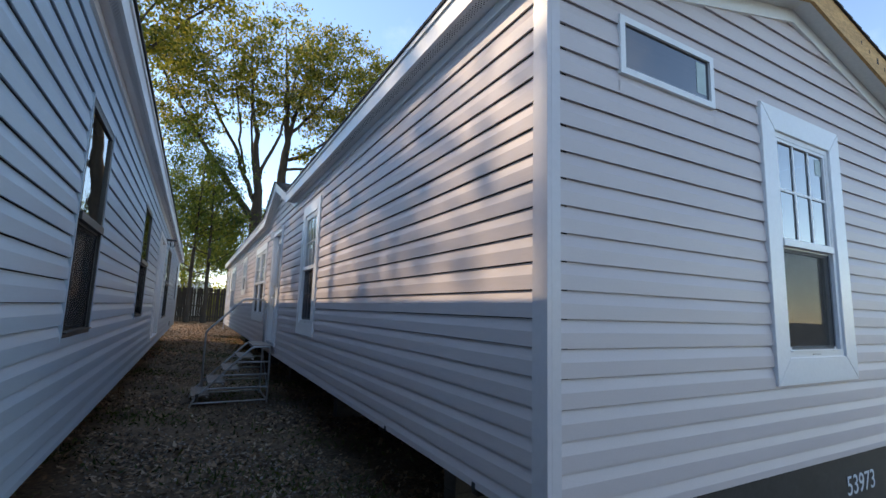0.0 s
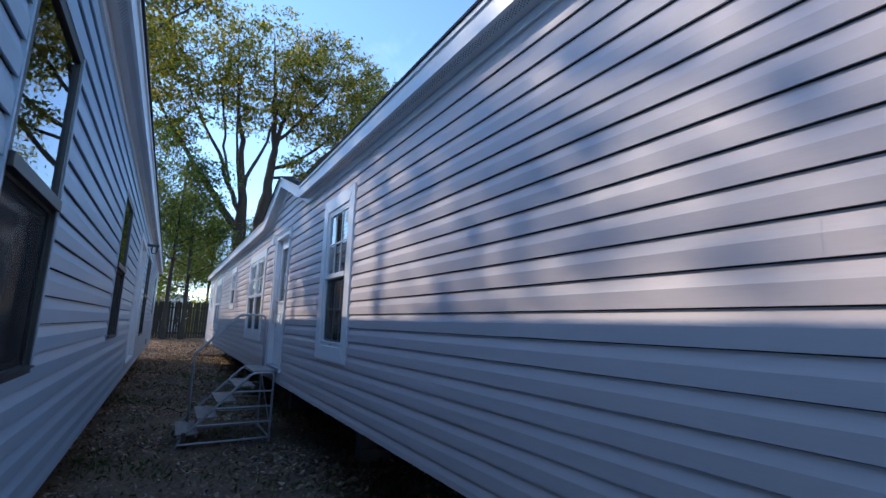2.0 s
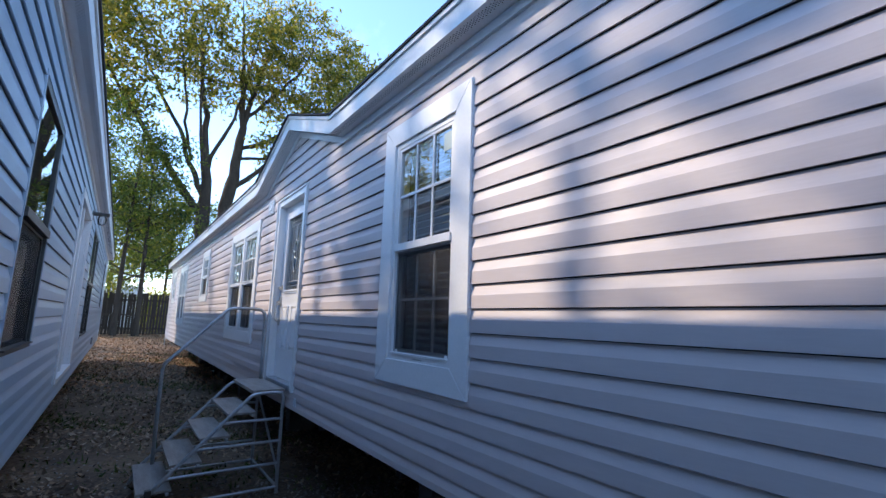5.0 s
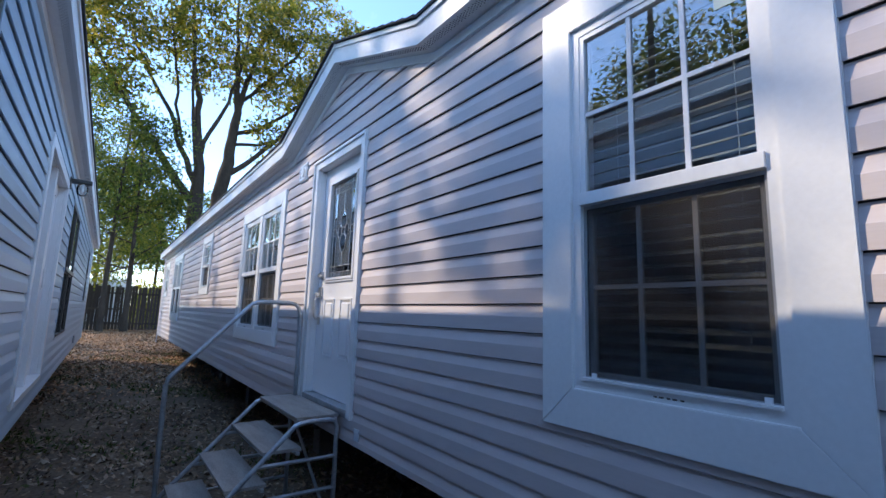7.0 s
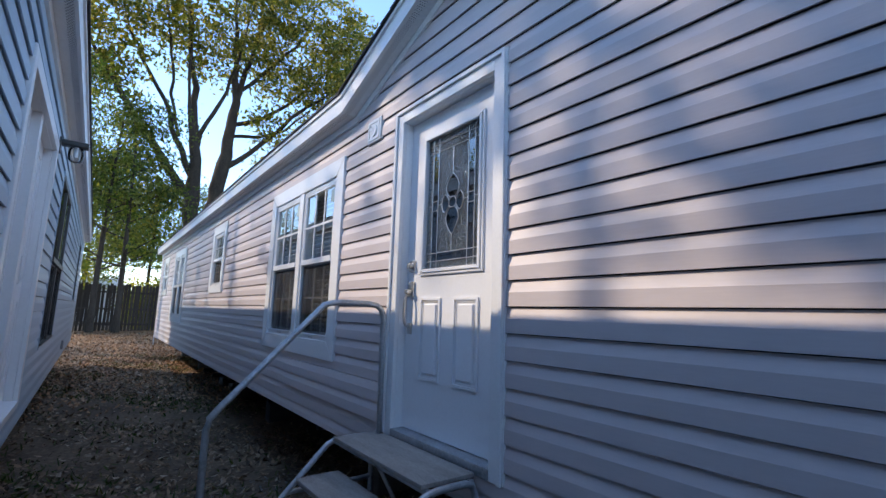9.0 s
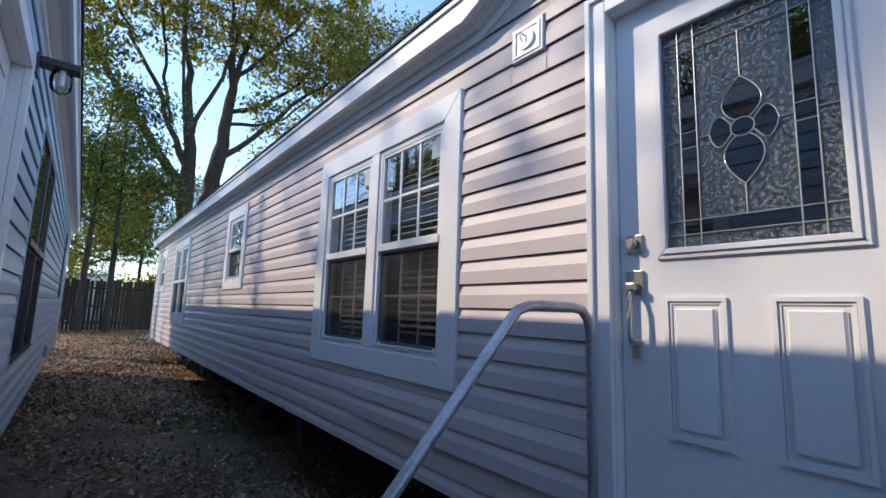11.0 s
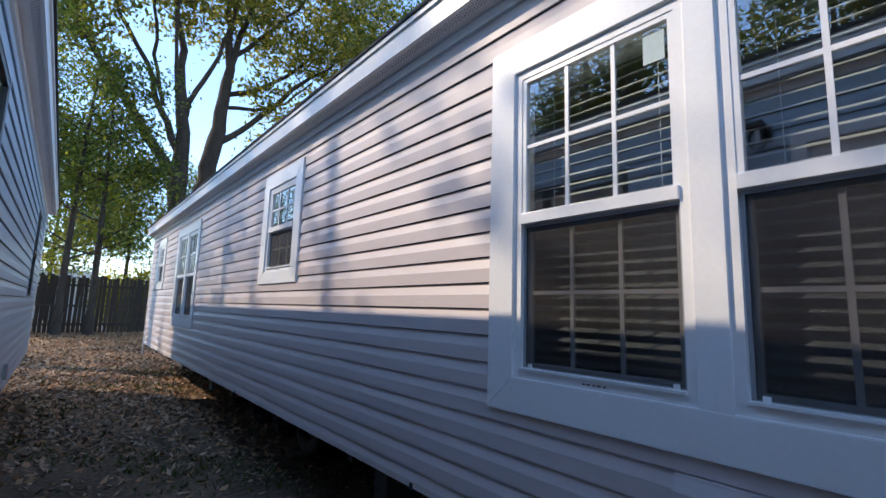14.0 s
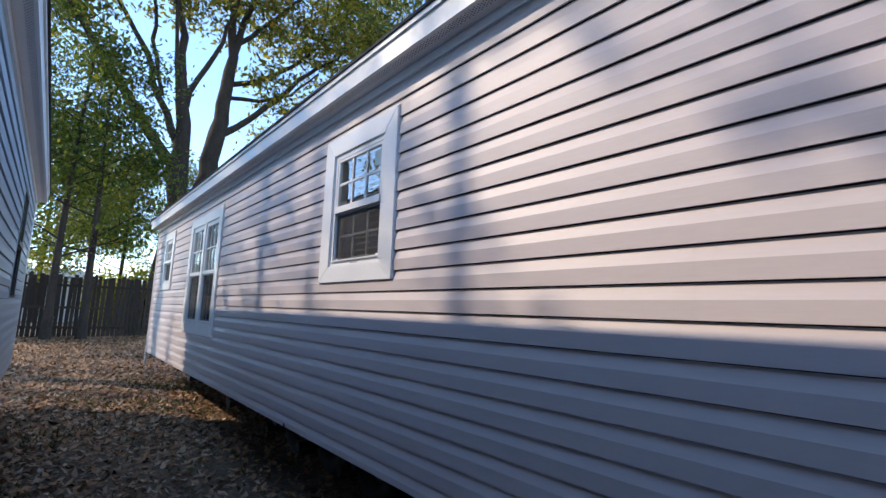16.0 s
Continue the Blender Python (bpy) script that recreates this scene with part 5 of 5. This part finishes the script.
slim_tree("tall thin tree behind the pale grey home", -9.0, 11.8, 20, 37, OAKLEAF, 1200, 0.13, 12.2, 0.13, 0.06, 0.2)
slim_tree("tall thin tree behind the pale grey home", -8.6, 24.0, 19, 33, DEEPLEAF, 800, 0.11, 11.6, 0.12, 0.10, 0.3)
slim_tree("tall thin tree behind the pale grey home", -9.4, 26.6, 19, 34, DEEPLEAF, 800, 0.09, 12.0, 0.12, 0.11, 0.3)
slim_tree("tall thin tree behind the pale grey home", -9.2, 21.6, 20, 40, DEEPLEAF, 900, 0.06, 12.6, 0.12, 0.09, 0.3)
slim_tree("broad tree behind the pale grey home", -10.0, 28.3, 16, 36, OAKLEAF, 1300, 0.2, 9.0, 0.11, 0.16, 0.35)
slim_tree("broad tree behind the pale grey home", -15.5, 38.0, 18, 35, OAKLEAF, 6000, 0.3, 7.0, 0.13, 0.3, 0.45)


# trees beyond the greige home
for k, (x, y, h) in enumerate(((13.0, 31.0, 17), (17.0, 26.0, 17), (11.8, 38.5, 15), (20.0, 33.0, 18))):
    slim_tree("broad green tree beyond the greige home", x, y, h, 80 + k, DEEPLEAF if k % 2 else OAKLEAF, 10000, 0.24, 4.0, 0.14, 0.26, 0.5)

# a row of lower trees behind the pale grey home
for k, (y, h) in enumerate(((8.5, 9.9), (10.7, 9.7), (12.8, 9.8), (15.1, 9.7), (17.4, 9.9), (19.5, 9.6), (21.5, 9.6), (26.0, 8.6), (30.5, 7.6))):
    slim_tree("bushy tree in a row behind the pale grey home", -10.6 - 0.5 * (k % 2), y, h, 60 + k, OAKLEAF if k % 2 else DEEPLEAF, 9000, 0.2, 3.5, 0.09, 0.22, 0.45)


# ---- far things beyond the fence ----
def hedge(x0, x1, y, h, seed, n):
    rs = np.random.RandomState(seed)
    tips = [(rs.uniform(x0, x1), y + rs.normal(0, 0.7), 0.5 + h * rs.random() ** 0.7 * (0.75 + 0.25 * math.sin(k * 0.37))) for k in range(260)]
    ob = quads("shrub_row", leaf_cloud(tips, n, 0.35, 0.12, seed), BUSHLEAF)
    tagged(ob, "yellow green shrubs growing behind the wooden fence", "shrubs", kind="stuff")


hedge(1.2, 8.0, 37.2, 2.7, 5, 16000)
far = thing("far_building", "white low building with a pale roof behind the fence", "house", (-6, 52, 0.48))
bm = bmesh.new()
box(bm, -14, 1.2, 50, 56, 0.45, 3.0)
part("wall", bm, WHITE, far)
bm = bmesh.new()
prism(bm, [(-14.3, 3.0), (1.5, 3.0), (1.5, 3.12), (-14.3, 3.12)], -6.3, 0.3, Face("south", 50.0))
prism(bm, [(-14.3, 3.12), (1.5, 3.12), (1.5, 3.9), (-14.3, 3.9)], -4.0, -3.0, Face("south", 50.0))
part("roof", bm, FASCIA, far)
for k in range(4):
    bm = bmesh.new()
    box(bm, -12 + 3.4 * k, -10.9 + 3.4 * k, 49.95, 50.02, 1.4, 2.5)
    part("window", bm, DARKFRAME, far)


# a neighbouring home across the drive, behind the start of the walk
nb = thing("mobile_home", "olive sided mobile home across the drive with white trim", "house", (3, -13, 0))
bm = bmesh.new()
box(bm, -6, 12, -17.5, -13, 0.0, 3.0)
part("wall", bm, material("olive siding", (0.20, 0.18, 0.13), 0.6, var=0.1, stretch=(0.2, 1, 8)), nb)
for y0, y1 in ((-12.7, -15.25), (-17.8, -15.25)):
    roof_slab(nb, [(-6.3, y0, 3.0), (12.3, y0, 3.0), (12.3, y1, 4.1), (-6.3, y1, 4.1)])
bm = bmesh.new()
box(bm, -6.3, 12.3, -12.72, -12.68, 2.85, 3.02)
part("fascia_board", bm, WHITE, nb)
for x in (-4.5, 0.5, 3.6, 7.5):
    bm = bmesh.new()
    picture_frame(bm, Face("north", -13.0), x, x + 1.0, 1.2, 2.5, 0.1, 0.0, 0.04)
    w = part("window", bm, WHITE, nb)
    bm = bmesh.new()
    box(bm, x + 0.1, x + 0.9, 0.002, 0.01, 1.3, 2.4, Face("north", -13.0))
    part("pane", bm, DARKFRAME, w)


# ---- leaf litter, gravel and weeds ----
def scatter(name, count, x0, x1, y0, y1, size, mat, seed, label, lift=0.006, tilt=0.35, density=None, aspect=0.5):
    rs = np.random.RandomState(seed)
    x, y = rs.uniform(x0, x1, count), rs.uniform(y0, y1, count)
    if density is not None:
        keep = rs.random(count) < density(x, y)
        x, y = x[keep], y[keep]
    n = len(x)
    z = ground_z(x, y) + lift + rs.uniform(0, 0.012, n)
    ang = rs.uniform(0, math.tau, n)
    s = size * rs.uniform(0.45, 1.4, n)
    c = np.stack([x, y, z], 1)
    a = np.stack([np.cos(ang), np.sin(ang), rs.normal(0, tilt, n)], 1) * s[:, None]
    b = np.stack([-np.sin(ang), np.cos(ang), rs.normal(0, tilt, n)], 1) * (s * aspect)[:, None]
    up = np.stack([np.zeros(n), np.zeros(n), np.abs(rs.normal(0, 0.35, n)) * s], 1)
    v = np.stack([c - a + up * 0.3, c + b, c + a + up, c - b], 1).reshape(-1, 3)
    tagged(quads(name, v, mat), label, "ground cover", kind="stuff")


def patchy(scale, cutoff, seed):
    def f(x, y):
        v = 0.5 + 0.25 * np.sin(x * scale + seed) * np.cos(y * scale * 0.8 + 1.3 * seed) + 0.25 * np.sin((x + y) * scale * 1.9 + 2 * seed)
        return np.clip((v - cutoff) * 2.2, 0.06, 1)
    return f


scatter("leaf_litter", 100000, -4.0, 4.5, -4, 24, 0.034, LITTER, 41, "dry brown fallen leaves strewn over the earth", density=patchy(1.1, 0.2, 1))
scatter("leaf_litter", 90000, -7, 8, 15.5, 34.5, 0.045, DRYLITTER, 42, "dry orange fallen leaves lying thick on the ground", density=lambda x, y: np.clip((y - 15.5) / 4, 0.1, 1))
scatter("gravel", 30000, -0.9, 3.2, -4, 12, 0.014, GRAVEL, 43, "pale gravel chips pressed into the earth", density=patchy(0.9, 0.35, 2), aspect=0.8)
scatter("weeds", 40000, -1.2, 3.0, 0, 24, 0.032, WEED, 44, "low green weeds between the fallen leaves", 0.012, 0.9, patchy(1.4, 0.5, 3), 0.22)

# ---- cladding, panel by panel ----
def west_clip(z, a, b):
    if z < ZS - 0.03:
        return a, b
    half = GABLE_W * (GABLE_Z - z) / (GABLE_Z - ZS) - 0.02
    return GABLE_C - half, GABLE_C + half


def end_clip(z, a, b):
    if z < ZS - 0.1:
        return a, b
    half = (WIDE / 2) * (RIDGE - 0.06 - z) / (RIDGE - ZS) 
    return max(a, XC - half), min(b, XC + half)


west_open = [t[:4] for t in TRIMMED] + [DOOR[:2] + (0.97, DOOR[3])] + [(9.79, 10.01, 3.03, 3.22)]
siding(wall_west, W, GREIGE, YN + 0.05, YF - 0.05, Z0, GABLE_Z - 0.03, 1.029, west_open, west_clip, raised=((9.5, 11.5, 1.0, 1.2, 0.022),))
siding(wall_south, S, GREIGE, XR + 0.04, XR + WIDE - 0.04, Z0, RIDGE - 0.1, 1.029, END_WINDOWS, end_clip)
siding(l_wall_east, LE, PALE, LY0 + 0.05, LY1 - 0.05, Z0, ZS - 0.03, 1.029, [(w[0] - 0.016, w[1] + 0.016, w[2] - 0.016, w[3] + 0.016) for w in L_WINDOWS] + [L_DOOR[:2] + (0.97, L_DOOR[3])])
